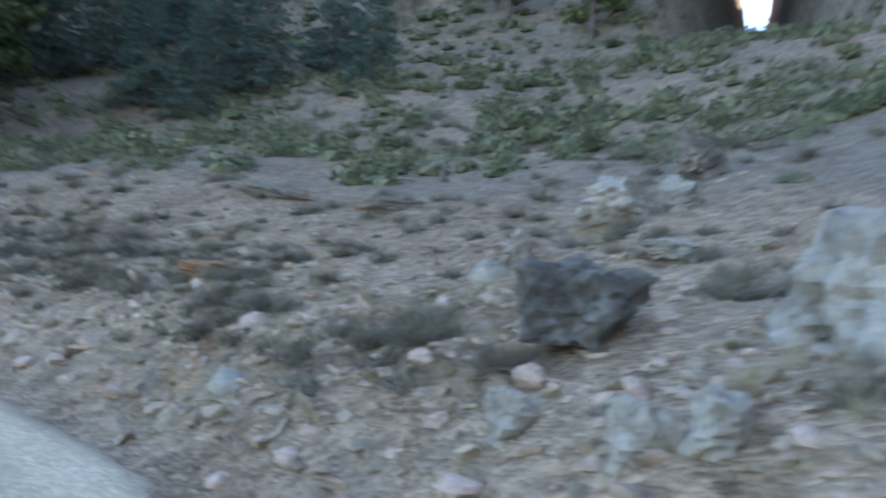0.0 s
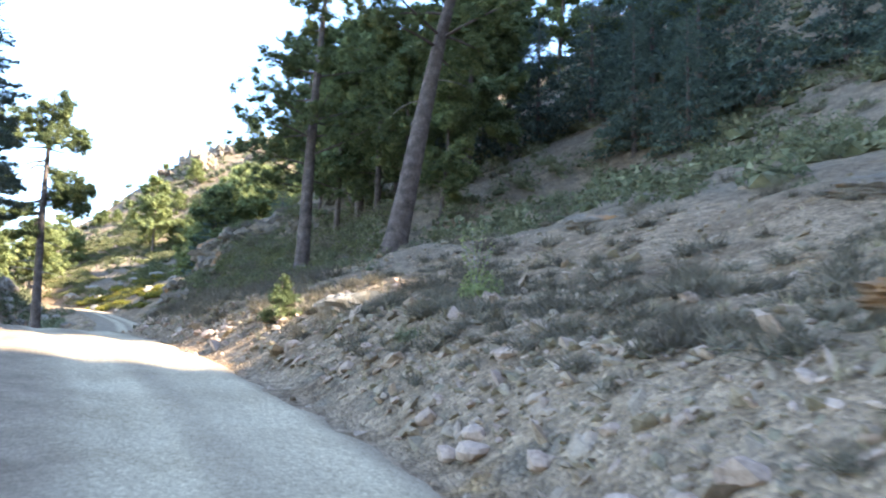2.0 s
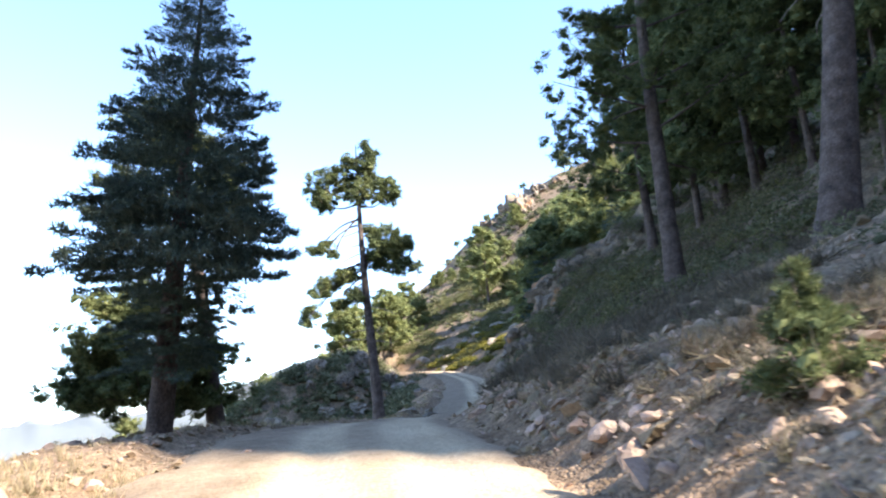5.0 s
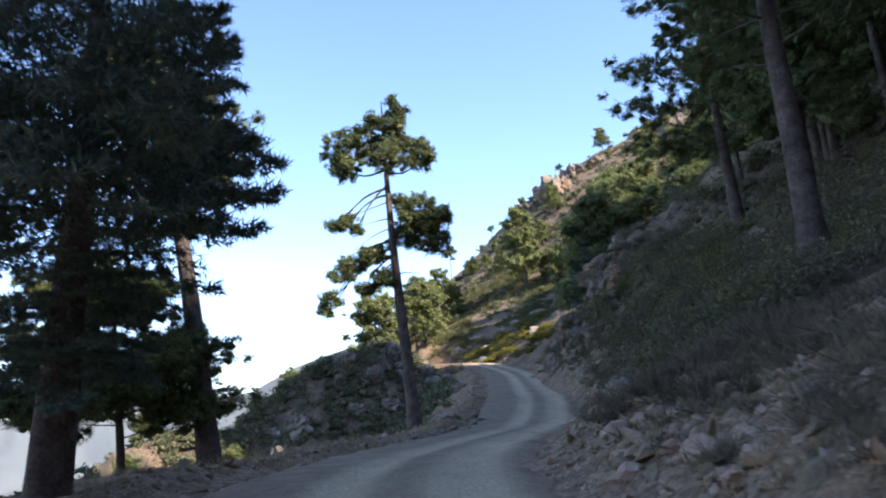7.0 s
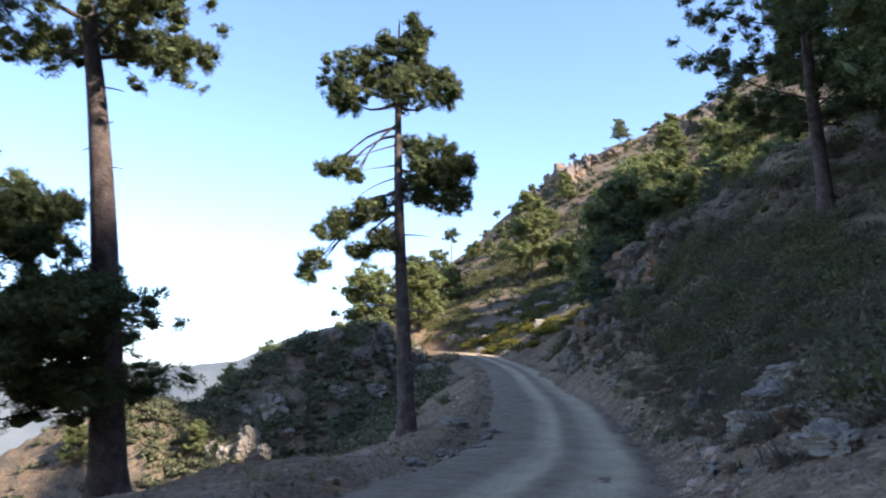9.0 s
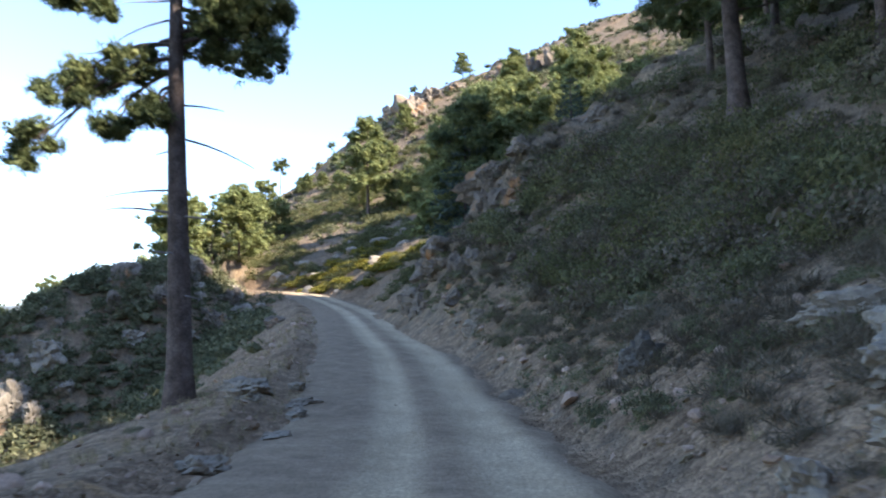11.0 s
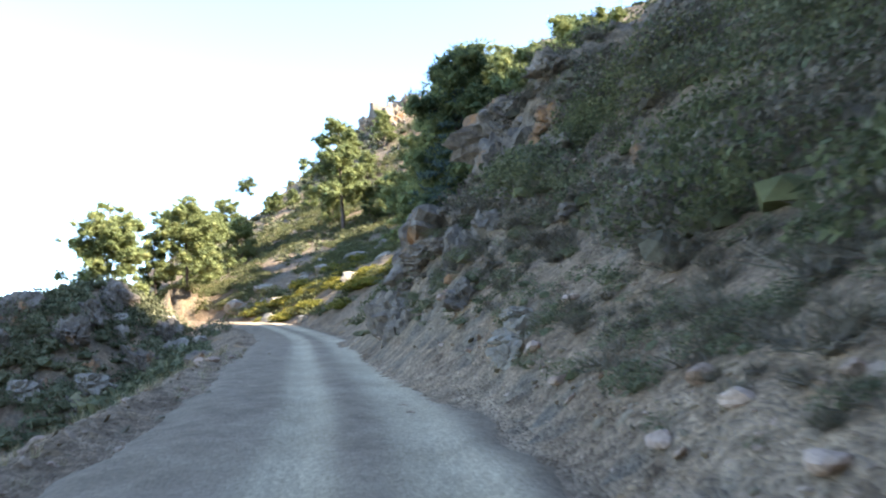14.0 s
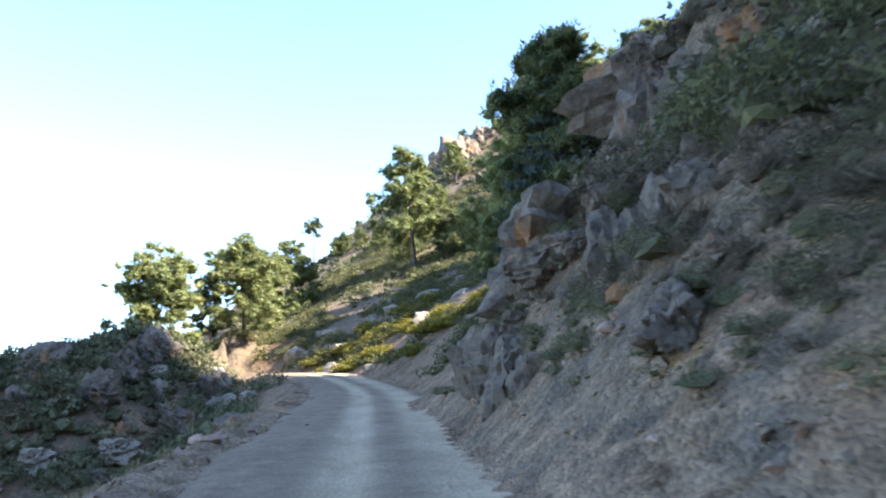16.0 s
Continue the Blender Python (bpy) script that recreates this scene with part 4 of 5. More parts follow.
for x, y, up, k, sq, turn, mat, label in (
        (0.9, 5.55, 0.28, 0.58, (1.0, 0.8, 0.85), 20, M_LICHEN, "dark lichen-covered boulder on the first bank"), (2.75, 4.75, 0.2, 1.15, (1.0, 0.9, 0.8), 60, M_PALE, "large bedded limestone slab beside the first bend"),
        (0.45, 4.75, 0.05, 0.3, (0.8, 0.7, 0.9), 40, M_PALE, "pale broken stone below the dark boulder"), (1.0, 3.9, 0.1, 0.3, (0.7, 0.7, 1.0), 10, M_PALE, "pale broken stone at the road edge"), (1.35, 3.75, 0.1, 0.32, (0.8, 0.7, 0.9), 70, M_PALE, "pale broken stone at the road edge"),
        (2.8, 13.2, 0.35, 0.85, (1.2, 0.7, 0.75), 15, M_PALE, "pale-topped limestone block on the first bank"), (3.9, 13.0, 0.2, 0.5, (0.9, 0.8, 0.8), 35, M_PALE, "rounded pale block on the first bank"), (3.0, 10.2, 0.05, 0.55, (1.2, 0.7, 0.35), 20, M_PALE, "flat pale slab in the stony soil"),
        (5.0, 15.5, 0.3, 0.8, (1.1, 0.8, 0.7), 55, M_ROCK, "grey block high on the first bank"), (1.0, 10.8, 0.1, 0.32, (0.8, 0.8, 1.0), 0, M_PALE, "pale upright stone on the first bank"), (-1.4, 16.8, 0.1, 0.75, (1.4, 0.7, 0.5), 25, M_ROCK, "low ledge of shattered rock on the first bank"),
        (-4.4, 18.9, 0.05, 0.7, (1.6, 0.6, 0.4), 10, M_ROCK, "low ledge of shattered rock on the first bank"), (-3.4, 11.2, 0.1, 0.5, (1.6, 0.6, 0.5), 35, M_ROCK, "low ledge of shattered rock on the first bank")):
    crag("boulder", label, x, y, ground_z(x, y) + up, k, int(900 + x * 11 + y * 7), sq, turn, 6, mat, "boulders on the first bank", 4)
for x, y, k in ((-44.4, 28.2, 0.3), (-42.4, 27.1, 0.34), (-43.0, 26.3, 0.4), (-41.3, 26.4, 0.32), (-44.0, 26.9, 0.45), (-45.6, 27.4, 0.4), (-39.8, 25.2, 0.28), (-38.0, 23.4, 0.35), (-36.4, 21.9, 0.3)):
    crag("boulder", "brown weathered stone on the outer verge", x, y, ground_z(x, y) + 0.02, k, int(950 - x * 9), (1.2, 0.8, 0.6), x * 70 % 360, 5, M_PALE, "stones on the outer verge", 4)
for st, off, k, sq in ((41.5, 3.0, 0.5, (1.5, 0.7, 0.5)), (42.6, 3.4, 0.55, (1.3, 0.8, 0.6)), (43.4, 3.9, 0.65, (1.5, 0.7, 0.45)), (40.6, 2.7, 0.35, (1.1, 0.9, 0.7)), (44.6, 4.2, 0.5, (1.4, 0.7, 0.5)), (39.6, 3.3, 0.5, (1.4, 0.7, 0.5)), (42.0, 2.3, 0.28, (1.1, 0.9, 0.8)),
                       (38.6, 3.9, 0.55, (1.4, 0.8, 0.5)), (37.4, 3.1, 0.45, (1.3, 0.8, 0.6)), (51.0, 3.9, 0.4, (1.5, 0.7, 0.4)), (52.2, 4.1, 0.45, (1.5, 0.7, 0.4)), (60.8, 2.5, 0.42, (1.3, 0.7, 0.7)), (61.3, 2.7, 0.34, (1.4, 0.8, 0.5)), (60.4, 2.2, 0.3, (1.2, 0.9, 0.8))):
    x, y = at_station(st, off)
    crag("ledge", "pale bedded limestone ledge breaking out of the bank", x, y, ground_z(x, y) + 0.08 * k, k, int(700 + st * 13), sq, st * 57 % 360, 6, M_PALE, "ledges of the bank")
# blocks of the roadside cliff
cr = np.random.default_rng(55)
for x, y, z, k, sq, turn, lean, label in (
        (-56.0, 42.3, 6.9, 1.55, (0.9, 0.75, 0.85), 35, 10, "overhanging dark limestone nose of the roadside cliff"), (-53.6, 41.3, 5.9, 1.0, (0.6, 0.7, 1.2), 20, 0, "upright split limestone block on the cliff"),
        (-52.75, 40.75, 5.8, 0.95, (0.55, 0.6, 1.2), 50, 6, "upright split limestone block on the cliff"), (-52.0, 40.5, 5.7, 0.8, (0.45, 0.6, 1.1), 10, -8, "upright split limestone block on the cliff"),
        (-55.0, 44.4, 9.3, 1.7, (0.8, 0.7, 1.0), 60, 12, "grey limestone buttress with ochre undersides"), (-55.9, 45.9, 11.4, 2.0, (0.9, 0.7, 0.75), 20, 15, "bare limestone crest of the roadside cliff"),
        (-54.0, 46.0, 12.2, 1.8, (0.9, 0.8, 0.7), 80, 5, "bare limestone crest of the roadside cliff"), (-52.9, 44.6, 9.2, 1.6, (1.0, 0.6, 0.8), 45, 18, "hollowed ochre limestone face under a brow"),
        (-56.9, 41.6, 4.9, 1.1, (0.8, 0.6, 1.2), 25, 0, "steep ochre-stained foot of the cliff"), (-55.6, 40.7, 4.6, 1.0, (0.7, 0.6, 1.1), 70, 0, "steep ochre-stained foot of the cliff"), (-54.2, 40.2, 4.4, 1.0, (0.9, 0.55, 1.0), 30, 0, "grey weathered rib at the foot of the cliff"),
        (-51.2, 42.9, 7.4, 1.0, (1.0, 0.6, 0.6), 40, 10, "grey limestone ledge above the scree"), (-49.6, 41.6, 6.9, 0.8, (1.1, 0.6, 0.5), 30, 12, "grey limestone ledge above the scree"), (-57.6, 43.2, 6.6, 1.2, (0.8, 0.7, 1.0), 15, 0, "shadowed limestone block beside the nose")):
    crag("cliff_block", label, x - 0.12, y - 0.2, z + (0.1 if z < 8.5 else -0.45), k * 1.1, int(200 - x * 7 + y * 3), sq, turn, lean)
for i in range(84):
    s = 74.5 - abs(cr.normal(0, 5.0))
    d = 2.2 + cr.gamma(2.0, 1.35)
    x, y = at_station(s, d)
    k = cr.uniform(0.22, 0.55) * (1.6 if i % 6 == 0 else 1)
    crag("cliff_block", "cracked grey and ochre limestone block of the roadside cliff", x, y, ground_z(x, y) + 0.12 * k, k, 240 + i, (cr.uniform(0.8, 1.2), cr.uniform(0.7, 1.0), cr.uniform(0.55, 0.9)), cr.uniform(0, 360), cr.uniform(-10, 10), detail=4 if i % 3 == 0 else 3)
# outcrops of the far spur, below the road
for x, y, k, h in ((-88.3, 44.0, 1.7, 0.8), (-86.8, 46.4, 1.4, 1.0), (-84.6, 44.2, 1.3, 1.0), (-83.9, 41.1, 1.2, 0.7), (-86.2, 40.8, 1.5, 0.9), (-88.8, 47.6, 1.2, 0.9), (-85.4, 46.3, 1.0, 1.0), (-87.4, 42.3, 1.3, 1.1), (-89.2, 38.5, 1.5, 0.8), (-87.0, 37.5, 1.3, 1.0), (-84.5, 38.0, 1.1, 0.8),
                   (-83.7, 30.8, 1.5, 1.2), (-82.4, 31.6, 1.2, 1.0), (-84.4, 29.2, 1.3, 0.9), (-82.9, 33.7, 1.0, 0.8), (-83.4, 27.2, 1.4, 0.7), (-85.5, 33.0, 1.6, 1.0)):
    crag("outcrop", "broken limestone outcrop on the steep spur", x, y, ground_z(x, y) + 0.15 * k, k, int(300 - x * 5 + y), (1.0, 0.75, h), x * 33 % 360, 8, M_PALE if y < 34 or k < 1.25 else M_ROCK, "outcrops of the spur")
for i in range(40):
    t = cr.uniform(0, 1)
    x, y = -90.5 + cr.gamma(1.6, 2.4) + 1.5 * t, 47 - 19 * t + cr.normal(0, 1.5)
    k = cr.uniform(0.35, 1.0)
    crag("outcrop", "grey limestone outcrop on the steep spur", x, y, ground_z(x, y), k, 340 + i, (1, 0.8, cr.uniform(0.7, 1.2)), cr.uniform(0, 360), 5, M_PALE if i % 2 else M_ROCK, "outcrops of the spur", 3)
# crags on the skyline
for x, y, k, h in ((-124.5, 117, 4.6, 1.3), (-122.5, 119, 4.0, 1.5), (-127.5, 114, 2.6, 1.0), (-131, 110, 2.8, 0.9), (-134, 105, 3.0, 1.0), (-136.5, 100, 3.4, 1.0), (-138, 95, 3.0, 0.9), (-136, 91, 2.4, 0.9), (-130, 99, 4, 1.2), (-122, 104, 3, 0.9), (-117, 122, 4, 1.5),
                   (-11, 57, 4.2, 0.9), (-6, 58, 4.5, 0.9), (-15.5, 59, 4.5, 0.9), (-1.5, 55, 4, 0.8), (2.5, 52, 3, 0.7), (-24, 58, 3.5, 0.8), (8, 62, 5, 0.8), (-30, 66, 4, 1.0)):
    crag("crag", "tall weathered limestone crag with ochre faces", x, y, ground_z(x, y) + (-0.3 if x < -100 else 0.3) * k * h, k, int(400 - x * 3 + y), (1.1, 0.9, h) if x < -100 else (0.9, 0.8, h), x * 20, 4, None, "crags")
# pale boulders in the sunlit hollow
for i in range(26):
    x, y = cr.uniform(-100, -84), cr.uniform(55, 72)
    rock("boulder", "sunlit pale boulder among the scrub", x, y, cr.uniform(0.35, 1.1), 500 + i, M_PALE, (1.1, 0.8, 0.6), 0.3, cr.uniform(0, 360), 0.4, 2, "boulders in the hollow")
# loose stones along the road
stones = [rock("stone", "angular loose stone beside the road", *at_station(8 + i, 2.1), 0.16, 600 + i, M_SCREE, (1.1, 0.8, 0.6), 0.3, i * 50, 0.35, 2, "loose stones") for i in range(6)]
for i in range(190):
    s, d = cr.uniform(-3, 75), cr.choice([cr.uniform(1.8, 2.6), cr.uniform(2.4, 6), -cr.uniform(2.6, 6.0)], p=[0.4, 0.35, 0.25])
    x, y = at_station(s, d)
    k = cr.uniform(0.4, 1.25)
    copy_thing(stones[i % 6], pose(x, y, ground_z(x, y) + 0.02, 0, 0, cr.uniform(0, 360)) @ Matrix.Scale(k, 4))


# ---- scrub ----
def shrub(name, label, seed, mat, leaves=420, size=0.075, category="shrub", group="shrubs on the slope", wood=1):
    r = np.random.default_rng(seed)
    root = new(name)
    tagged(root, label, category, group=group)
    child("foliage", mesh("foliage", *(twig_dome(r, leaves, size) if name == "thorn_cushion" else bush_dome(r, leaves, size)), mat), root)
    stems = []
    for i in range(wood):
        a = r.uniform(0, 6.28)
        way = unit(np.array((math.cos(a), math.sin(a), r.uniform(0.5, 1.4))))
        stems.append(tube(bend((0, 0, -0.1), way, 0.75, 0.1, r), np.linspace(0.03, 0.008, 6), 4))
    child("stem", mesh("stem", *merge(stems), M_DEAD), root)
    return root


SHRUBS = [shrub("shrub", "green rounded mountain shrub", 61, M_SHRUB, 1100, 0.042), shrub("shrub", "low dark green cushion shrub", 62, M_SHRUB, 1100, 0.04),
          shrub("thorn_cushion", "grey-brown dry thorn cushion", 63, M_GREY_SHRUB, 620, 0.016), shrub("thorn_cushion", "grey-green thorny cushion plant", 64, M_GREY_SHRUB, 520, 0.018),
          shrub("shrub", "loose green broom shrub", 65, M_SHRUB, 900, 0.045)]
placed = set()


def put_shrub(k, x, y, w, h, turn=0.0, lift=-0.06):
    m = pose(x, y, ground_z(x, y) + lift, 0, 0, turn) @ Matrix.Diagonal((w, w, h, 1))
    if k in placed:
        return copy_thing(SHRUBS[k], m)
    placed.add(k)
    SHRUBS[k].matrix_basis = m
    return SHRUBS[k]


sr = np.random.default_rng(77)
for i in range(400):
    s = sr.uniform(-6, 76)
    d = sr.choice([sr.uniform(2.8, 7), sr.uniform(6, 16), -sr.uniform(4.2, 11)], p=[0.3, 0.4, 0.3])
    x, y = at_station(s, d)
    k = int(sr.choice(5, p=[0.1, 0.1, 0.4, 0.35, 0.05] if 0 < d < 9 and s < 32 else [0.2, 0.2, 0.27, 0.22, 0.11]))
    w = sr.uniform(0.22, 0.6) * (1 if d < 5 else 1.4)
    put_shrub(k, x, y, w, w * sr.uniform(0.7, 1.2), sr.uniform(0, 360))
for i in range(110):
    s, d = sr.uniform(29, 76), sr.uniform(2.3, 6)
    w = sr.uniform(0.2, 0.55)
    put_shrub(int(sr.choice(4, p=[0.25, 0.25, 0.3, 0.2])), *at_station(s, d), w, w * sr.uniform(0.8, 1.2), sr.uniform(0, 360))
gorse = shrub("gorse", "yellow-flowering gorse cushion in the sun", 66, M_GORSE, 700, 0.07, "gorse", "gorse beside the road")
gorse.matrix_basis = pose(*on_ground(-86, 56.5), 0, 0, 0) @ Matrix.Diagonal((1.2, 1.2, 1.0, 1))
for i in range(46):
    x, y = sr.uniform(-94, -79), 0
    y = 55.0 + (x + 93) * 0.05 + abs(sr.normal(0, 3.4))
    w = sr.uniform(0.7, 1.5)
    copy_thing(gorse, pose(*on_ground(x, y), 0, 0, sr.uniform(0, 360)) @ Matrix.Scale(w / 1.2, 4))
x, y = at_station(71.5, 1.9)
copy_thing(gorse, pose(*on_ground(x, y), 0, 0, 70) @ Matrix.Scale(0.4, 4))

put_shrub(0, 0.95, 5.7, 0.5, 0.65, 40)
put_shrub(1, 1.2, 6.6, 0.5, 0.8, 10, 0.0)
for s, d, w in ((66.3, 2.1, 0.75), (64.3, 2.7, 0.8), (63.2, 2.5, 0.5), (67.2, 2.6, 0.7), (75.6, 1.35, 0.55), (74.2, 1.45, 0.5), (73.0, 2.6, 0.6), (68.4, 3.6, 0.7), (76.5, 2.6, 0.7), (77.5, 3.2, 0.9), (69.5, 3.1, 0.8), (63.4, 3.3, 0.7), (65.5, 2.9, 0.9), (64.2, 3.6, 0.8), (62.0, 4.2, 1.0), (70.5, 2.3, 0.55), (72.5, 2.2, 0.5), (67.5, 4.6, 0.8), (60.5, 5.4, 1.1), (72.0, 5.6, 0.9), (57, 5.0, 1.0), (69, 6.4, 1.0), (66.5, 6.0, 0.9), (74, 6.8, 0.9), (70.5, 4.4, 0.7)):
    put_shrub(int(s * 2) % 2, *at_station(s, d), w, w, s * 40, 0.12)
# bushes on the ledges of the cliff, on its brow and along its foot
for i in range(90):
    s, d = 63 + 14 * sr.random(), sr.choice([sr.uniform(1.7, 2.6), sr.uniform(3.6, 9.0)], p=[0.2, 0.8])
    w = sr.uniform(0.3, 0.55) * (1.0 if d < 3 else 1.5)
    put_shrub(int(sr.choice([0, 1, 4, 3], p=[0.4, 0.35, 0.15, 0.1])), *at_station(s, d), w, w * sr.uniform(0.7, 1.0), sr.uniform(0, 360), 0.0)
# far scrub, scree and dry grass
FAR_BUSH = [bush_dome(np.random.default_rng(90 + k), 60, 0.15, 0.55) for k in range(4)]


def stuff(name, label, category, mat, templates, x, y, sizes, r, lift=0.0, lean=0.1):
    z = height(x, y) + lift
    kinds = r.integers(0, len(templates), len(x))
    cen = np.stack([x, y, z], 1)
    sizes = np.asarray(sizes)
    v, f = merge([scatter(templates[k], cen[kinds == k], sizes[kinds == k], r, lean) for k in range(len(templates))])
    return tagged(new(name, mesh(name, v, f, mat)), label, category, kind="stuff")


def sow(n, box, r, lo_d, hi_d, patch=0.0, scale=0.08, seed=71):
    x, y = r.uniform(box[0], box[2], n), r.uniform(box[1], box[3], n)
    s, d, z = along(x, y)
    keep = (d > lo_d) & (d < hi_d) if lo_d > 0 else (np.abs(d) > -lo_d) & (d < hi_d)
    if patch:
        keep &= fbm(x, y, scale, 3, seed) > patch - 0.5
    return x[keep], y[keep]


NEAR_BUSH = [bush_dome(np.random.default_rng(95 + k), 150, 0.078, 0.3) for k in range(5)]
FULL_BUSH = [bush_dome(np.random.default_rng(85 + k), 420, 0.05, 0.3) for k in range(5)]
TWIG_BUSH = [twig_dome(np.random.default_rng(97 + k), 100, 0.045) for k in range(5)]
x, y = sow(6500, (-135, 20, 25, 120), sr, 12, 120, 0.27)
x2, y2 = sow(2600, (-145, 85, -20, 200), sr, 30, 190, 0.3, 0.05)
x, y = np.concatenate([x, x2]), np.concatenate([y, y2])
stuff("scrub", "dark green scrub covering the mountainside", "scrub", M_SHRUB, FAR_BUSH, x, y, sr.uniform(0.5, 1.25, len(x)), sr)
x, y = sow(2400, (-80, 12, -14, 75), sr, 3.2, 26, 0.5, 0.3, 72)
s, d, z = along(x, y)
keep = sr.random(len(x)) < smoothstep(s, 22, 34) * (0.12 + 0.88 * smoothstep(d, 3.4, 5.6)) * (1 - 0.55 * smoothstep(d, 10, 16))
x, y = x[keep], y[keep]
stuff("scrub", "dense green and brown scrub above the cut bank", "scrub", M_SHRUB, NEAR_BUSH, x, y, sr.uniform(0.25, 0.68, len(x)), sr)
for n, low, mat, label in ((330, 4.0, M_SHRUB, "thick rounded green bushes covering the top of the bank and cliff"), (270, 3.8, M_SUN_SHRUB, "olive broom bushes among the green ones on the bank"), (280, 3.6, M_GREY_SHRUB, "dry brown bushes between the green ones on the bank")):
    s, d = sr.uniform(38, 79, n), low + sr.gamma(1.6, 2.8, n)
    k = np.searchsorted(LINE_S, s).clip(0, len(LINE_S) - 1)
    px, py = LINE[k, 0] + RIGHT[k, 0] * d, LINE[k, 1] + RIGHT[k, 1] * d
    keep = fbm(px, py, 0.25, 3, 93) > -0.3
    stuff("scrub", label, "scrub", mat, FULL_BUSH, px[keep], py[keep], sr.uniform(0.45, 1.3, keep.sum()), sr)
n = 260
s, d = sr.uniform(44, 74, n), 1.9 + sr.gamma(2.0, 0.8, n)
k = np.searchsorted(LINE_S, s).clip(0, len(LINE_S) - 1)
px, py = LINE[k, 0] + RIGHT[k, 0] * d, LINE[k, 1] + RIGHT[k, 1] * d
stuff("scrub", "small green and olive plants scattered over the cut bank", "scrub", M_SHRUB, FULL_BUSH, px, py, sr.uniform(0.12, 0.42, n), sr)
n = 110
x, y = -91.8 + 9.0 * sr.random(n) ** 1.5, 48.5 - 21 * sr.random(n)
stuff("scrub", "rounded bushes on the crest and the face of the spur", "scrub", M_SHRUB, FULL_BUSH, x, y, sr.uniform(0.7, 1.6, n), sr)
x, y = sow(900, (-30, 18, 14, 60), sr, 11, 45, 0.40, 0.2, 73)
stuff("scrub", "dense scrub behind the crest of the bank", "scrub", M_SHRUB, NEAR_BUSH, x, y, sr.uniform(0.4, 1.0, len(x)), sr)
x, y = sow(1900, (-112, -20, -30, 60), sr, -4.5, 1.8, 0.42)
keep = (np.hypot(x + 46, y - 26) > 3) & ((np.hypot(x + 46, y - 26) > 24) | (sr.random(len(x)) < 0.4))
x, y = x[keep], y[keep]
stuff("scrub", "scrub on the slope below the road", "scrub", M_SHRUB, FAR_BUSH, x, y, sr.uniform(0.35, 0.9, len(x)), sr)
x, y = sr.uniform(-103, -70, 2600), sr.uniform(20, 51, 2600)
ss, dd, zz = along(x, y)
keep = (dd < np.where(ss < 84, -9.0, -5.0)) & (fbm(x, y, 0.15, 3, 74) > -0.25)
stuff("scrub", "dark scrub clinging to the rocky spur", "scrub", M_SHRUB, FAR_BUSH, x[keep], y[keep], sr.uniform(0.5, 1.2, keep.sum()), sr)
x, y = sow(6500, (-126, 50, -68, 92), sr, 2.4, 44, 0.30, 0.2, 76)
stuff("scrub", "sunlit olive scrub in the hollow above the far bend", "scrub", M_SUN_SHRUB, NEAR_BUSH, x, y, sr.uniform(0.4, 1.1, len(x)), sr)
x, y = sow(2600, (-80, 10, 10, 70), sr, 3.5, 40, 0.45, 0.18, 75)
s, d, z = along(x, y)
keep = (s > 24) | (d > 9) | (sr.random(len(x)) < 0.25)
x, y = x[keep], y[keep]
stuff("thorn_scrub", "grey-brown dry scrub between the green bushes", "scrub", M_GREY_SHRUB, TWIG_BUSH, x, y, sr.uniform(0.25, 0.6, len(x)), sr)
n = 3400
s = np.where(sr.random(n) < 0.42, sr.uniform(-6, 34, n), sr.uniform(30, 77, n))
d = 2.3 + sr.gamma(2.0, 1.5, n)
k = np.searchsorted(LINE_S, s).clip(0, len(LINE_S) - 1)
px, py = LINE[k, 0] + RIGHT[k, 0] * d, LINE[k, 1] + RIGHT[k, 1] * d
keep = fbm(px, py, 0.3, 3, 92) > -0.1
stuff("thorn_scrub", "small dry brown cushions on the stony bank", "scrub", M_GREY_SHRUB, TWIG_BUSH, px[keep], py[keep], sr.uniform(0.14, 0.42, keep.sum()), sr)

STONES = [stone_template(700 + k) for k in range(6)]
n = 14000
s = sr.uniform(-8, 34, n)
d = 1.75 + sr.gamma(1.6, 2.3, n)
k = np.searchsorted(LINE_S, s).clip(0, len(LINE_S) - 1)
px, py = LINE[k, 0] + RIGHT[k, 0] * d + sr.normal(0, 0.2, n), LINE[k, 1] + RIGHT[k, 1] * d + sr.normal(0, 0.2, n)
stuff("scree", "angular grey-brown scree on the cut bank", "scree", M_SCREE, STONES, px, py, 0.016 + 0.026 * sr.gamma(1.1, 0.9, n), sr, 0.0, 0.4)
n = 2600
s, d = sr.uniform(2, 32, n), 1.8 + sr.gamma(1.5, 1.6, n)
k = np.searchsorted(LINE_S, s).clip(0, len(LINE_S) - 1)
px, py = LINE[k, 0] + RIGHT[k, 0] * d + sr.normal(0, 0.2, n), LINE[k, 1] + RIGHT[k, 1] * d + sr.normal(0, 0.2, n)
stuff("scree", "larger angular slabs of grey-brown rubble on the bank", "scree", M_SCREE, STONES, px, py, 0.05 + 0.04 * sr.gamma(1.2, 0.8, n), sr, 0.0, 0.5)
n = 8000
s = sr.uniform(30, 78, n)
d = np.where(sr.random(n) < 0.6, 1.75 + sr.gamma(1.4, 1.4, n), -1.35 - sr.gamma(1.6, 1.2, n))
k = np.searchsorted(LINE_S, s).clip(0, len(LINE_S) - 1)
px, py = LINE[k, 0] + RIGHT[k, 0] * d + sr.normal(0, 0.2, n), LINE[k, 1] + RIGHT[k, 1] * d + sr.normal(0, 0.2, n)
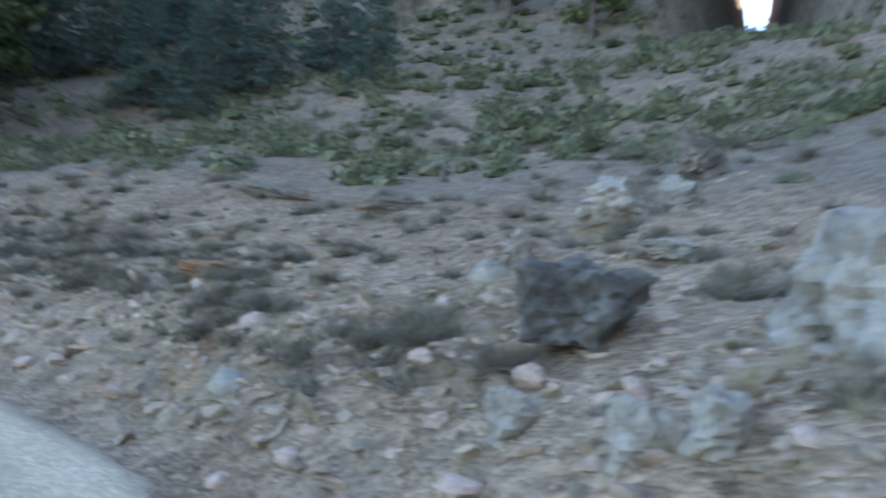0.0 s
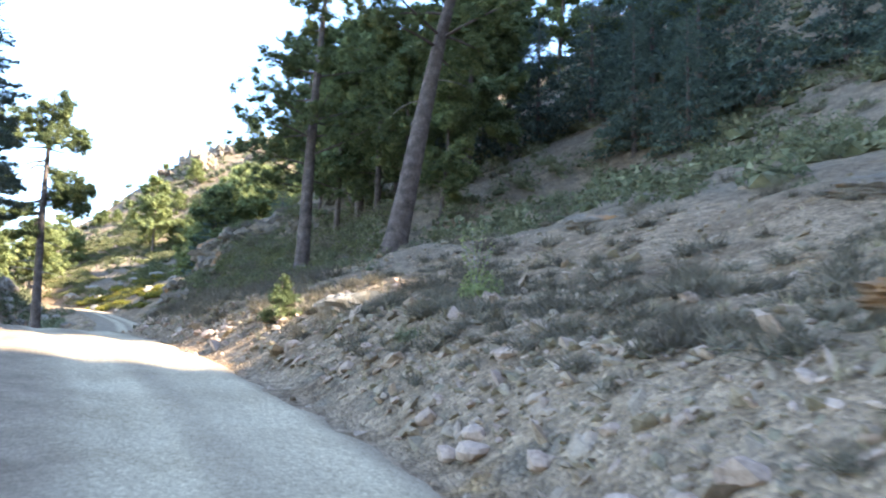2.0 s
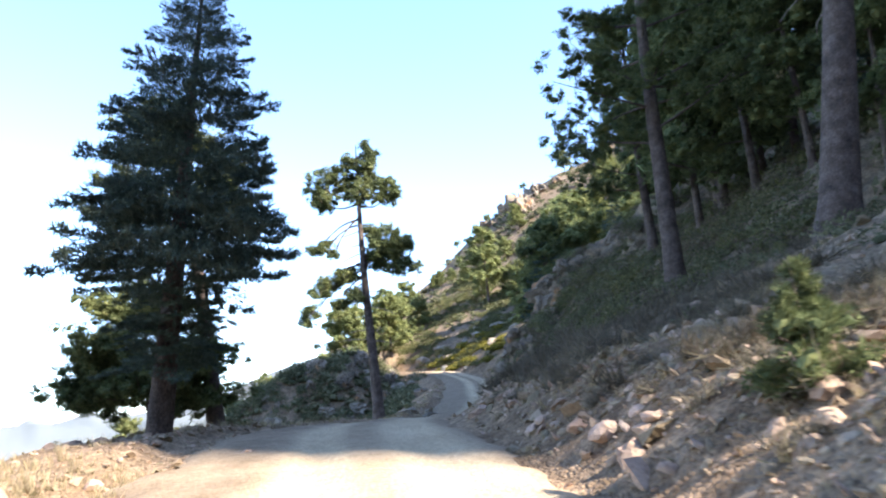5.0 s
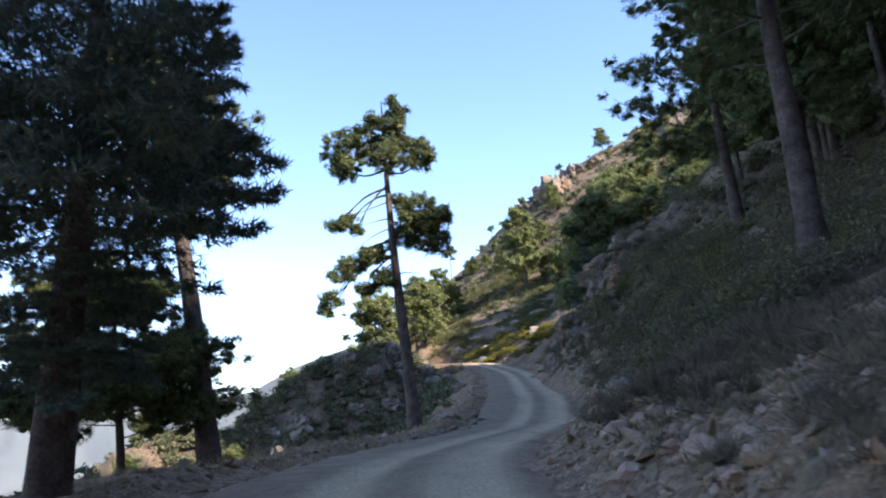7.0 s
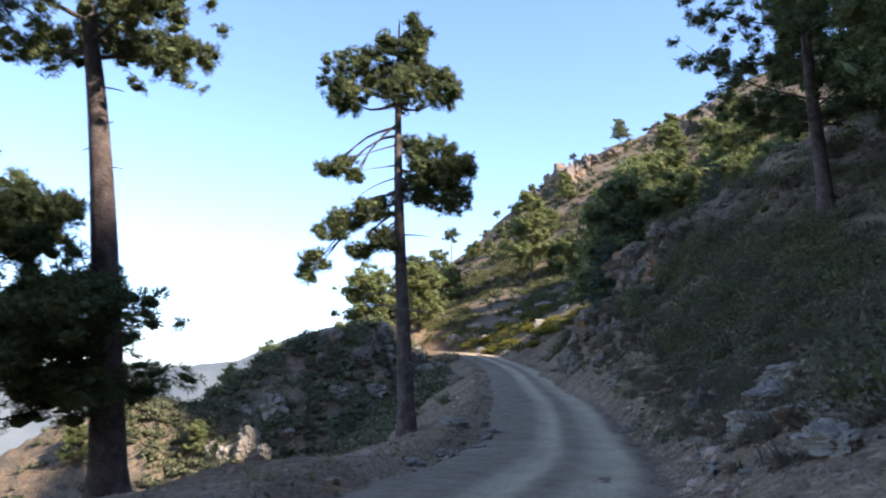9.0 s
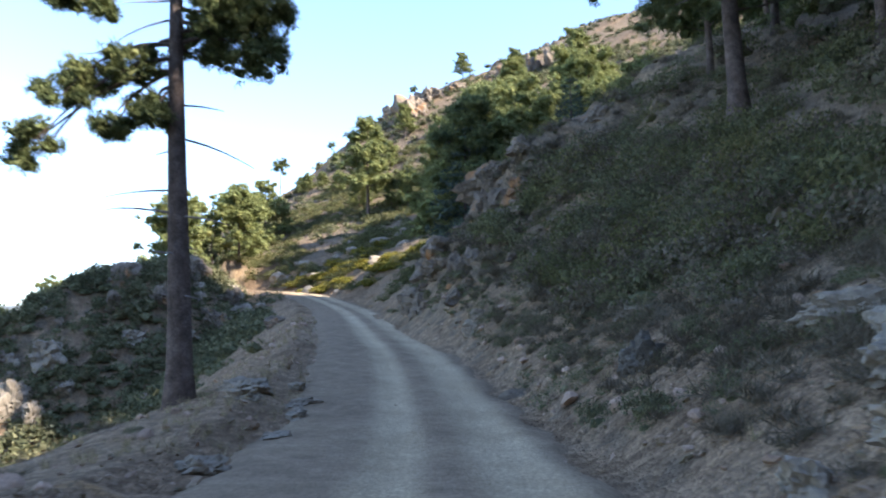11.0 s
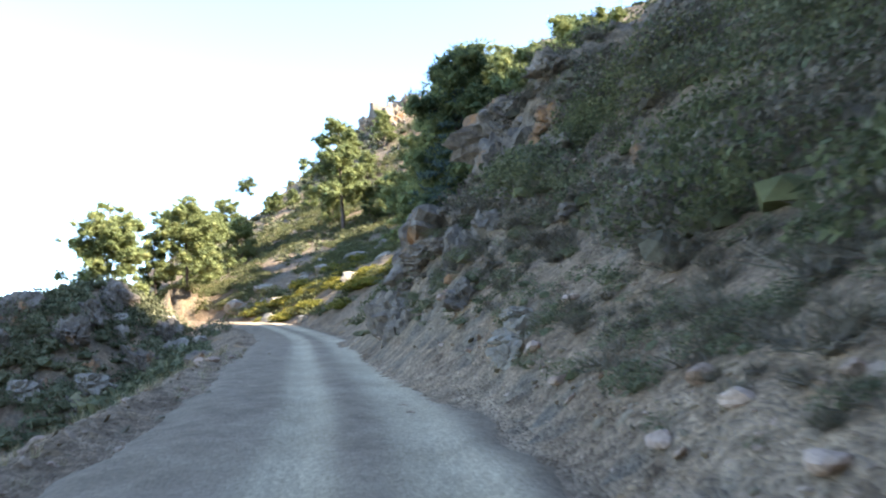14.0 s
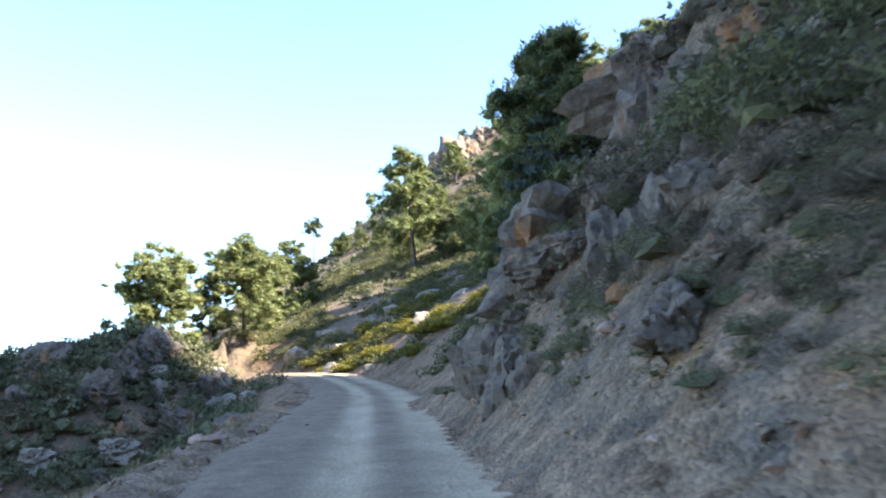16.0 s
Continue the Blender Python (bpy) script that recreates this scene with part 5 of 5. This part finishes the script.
stuff("scree", "stones scattered along the road verges", "scree", M_SCREE, STONES, px, py, 0.015 + 0.026 * sr.gamma(1.1, 0.8, n), sr, 0.0, 0.4)
n = 5000
s = sr.uniform(-8, 34, n)
d = np.where(s > 4, -1.3, EDGE_L) - sr.gamma(1.4, 1.4, n)
k = np.searchsorted(LINE_S, s).clip(0, len(LINE_S) - 1)
px, py = LINE[k, 0] + RIGHT[k, 0] * d, LINE[k, 1] + RIGHT[k, 1] * d
stuff("scree", "stones on the outer verge of the bend", "scree", M_SCREE, STONES, px, py, 0.018 + 0.03 * sr.gamma(1.2, 0.8, n), sr, 0.0, 0.4)


# ---- single plants and wood on the bank ----
pine("pine_sapling", "small green pine sapling on the stony bank", on_ground(-14.4, 15.15), 0.9, 0.05,
     [(0.22, a * 72, 0.36, 6, 0.19) for a in range(5)] + [(0.5, a * 72 + 30, 0.26, 5, 0.17) for a in range(5)], (0.55, 0.18, 14, 0.16), seed=31, mat=M_PINE, group="saplings on the bank")
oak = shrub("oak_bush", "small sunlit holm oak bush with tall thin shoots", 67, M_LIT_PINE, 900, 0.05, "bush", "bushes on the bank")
oak.matrix_basis = pose(*on_ground(-9.6, 14.75), 0, 0, 20) @ Matrix.Diagonal((0.55, 0.55, 0.75, 1))
orng = np.random.default_rng(5)
for i in range(5):
    way = unit(np.array((orng.normal(0, 0.35), orng.normal(0, 0.35), 1.0)))
    pts = bend((0, 0, 0.2), way, orng.uniform(1.0, 1.7), 0.05, orng)
    q = orng.uniform(0.3, 1, 40)
    cen = np.stack([np.interp(q, np.linspace(0, 1, 6), pts[:, k]) for k in range(3)], 1) + orng.normal(0, 0.05, (40, 3))
    shoot = child("shoot", mesh("shoot", *tube(pts, np.linspace(0.02, 0.006, 6), 4), M_DEAD), oak)
    child("leaves", mesh("leaves", *leaf_blades(cen, 0.045, orng), M_LIT_PINE), shoot)


def tuft_grass(r, n=16):
    base = r.normal(0, 0.12, (n, 3)) * (1, 1, 0)
    way = unit(r.normal(0, 0.35, (n, 3)) + base * 2 + (0, 0, 1))
    return blades(base, way, r.uniform(0.5, 1.0, n), 0.035, r)


GRASS = [tuft_grass(np.random.default_rng(800 + k)) for k in range(5)]
n = 4800
s = np.where(sr.random(n) < 0.5, sr.uniform(-6, 34, n), sr.uniform(-6, 78, n))
d = np.where(sr.random(n) < 0.55, EDGE_L + 0.3 - sr.gamma(1.5, 1.0, n), 1.9 + sr.gamma(1.8, 1.8, n))
k = np.searchsorted(LINE_S, s).clip(0, len(LINE_S) - 1)
px, py = LINE[k, 0] + RIGHT[k, 0] * d, LINE[k, 1] + RIGHT[k, 1] * d
keep = fbm(px, py, 0.4, 3, 91) > -0.12
stuff("dry_grass", "tufts of straw-coloured dry grass along the verges", "grass", M_STRAW, GRASS, px[keep], py[keep], sr.uniform(0.12, 0.3, keep.sum()), sr, -0.01)

for i, (x, y, ln, turn) in enumerate(((-29.6, 22.6, 1.6, 35), (-30.4, 23.1, 1.3, 120), (-28.6, 22.4, 1.1, 70), (-52.6, 42.6, 1.2, 20), (-51.2, 43.0, 1.0, 100))):
    r = np.random.default_rng(900 + i)
    pts = bend((0, 0, 0), np.array((1.0, 0, 0.12)), ln, 0.1, r, 7, 0.15)
    twig = bend(pts[3], unit(np.array((0.7, 0.7, 0.2))), ln * 0.35, 0.1, r)
    v, f = merge([tube(pts, np.linspace(0.035, 0.01, 7), 6), tube(twig, np.linspace(0.018, 0.006, 6), 5)])
    ob = new("fallen_branch", mesh("fallen_branch", v, f, M_DEAD, True))
    ob.matrix_world = pose(x, y, ground_z(x, y) + 0.05, 0, 0, turn)
    tagged(ob, "bare grey fallen branch lying on the stones", "branch", group="fallen branches")
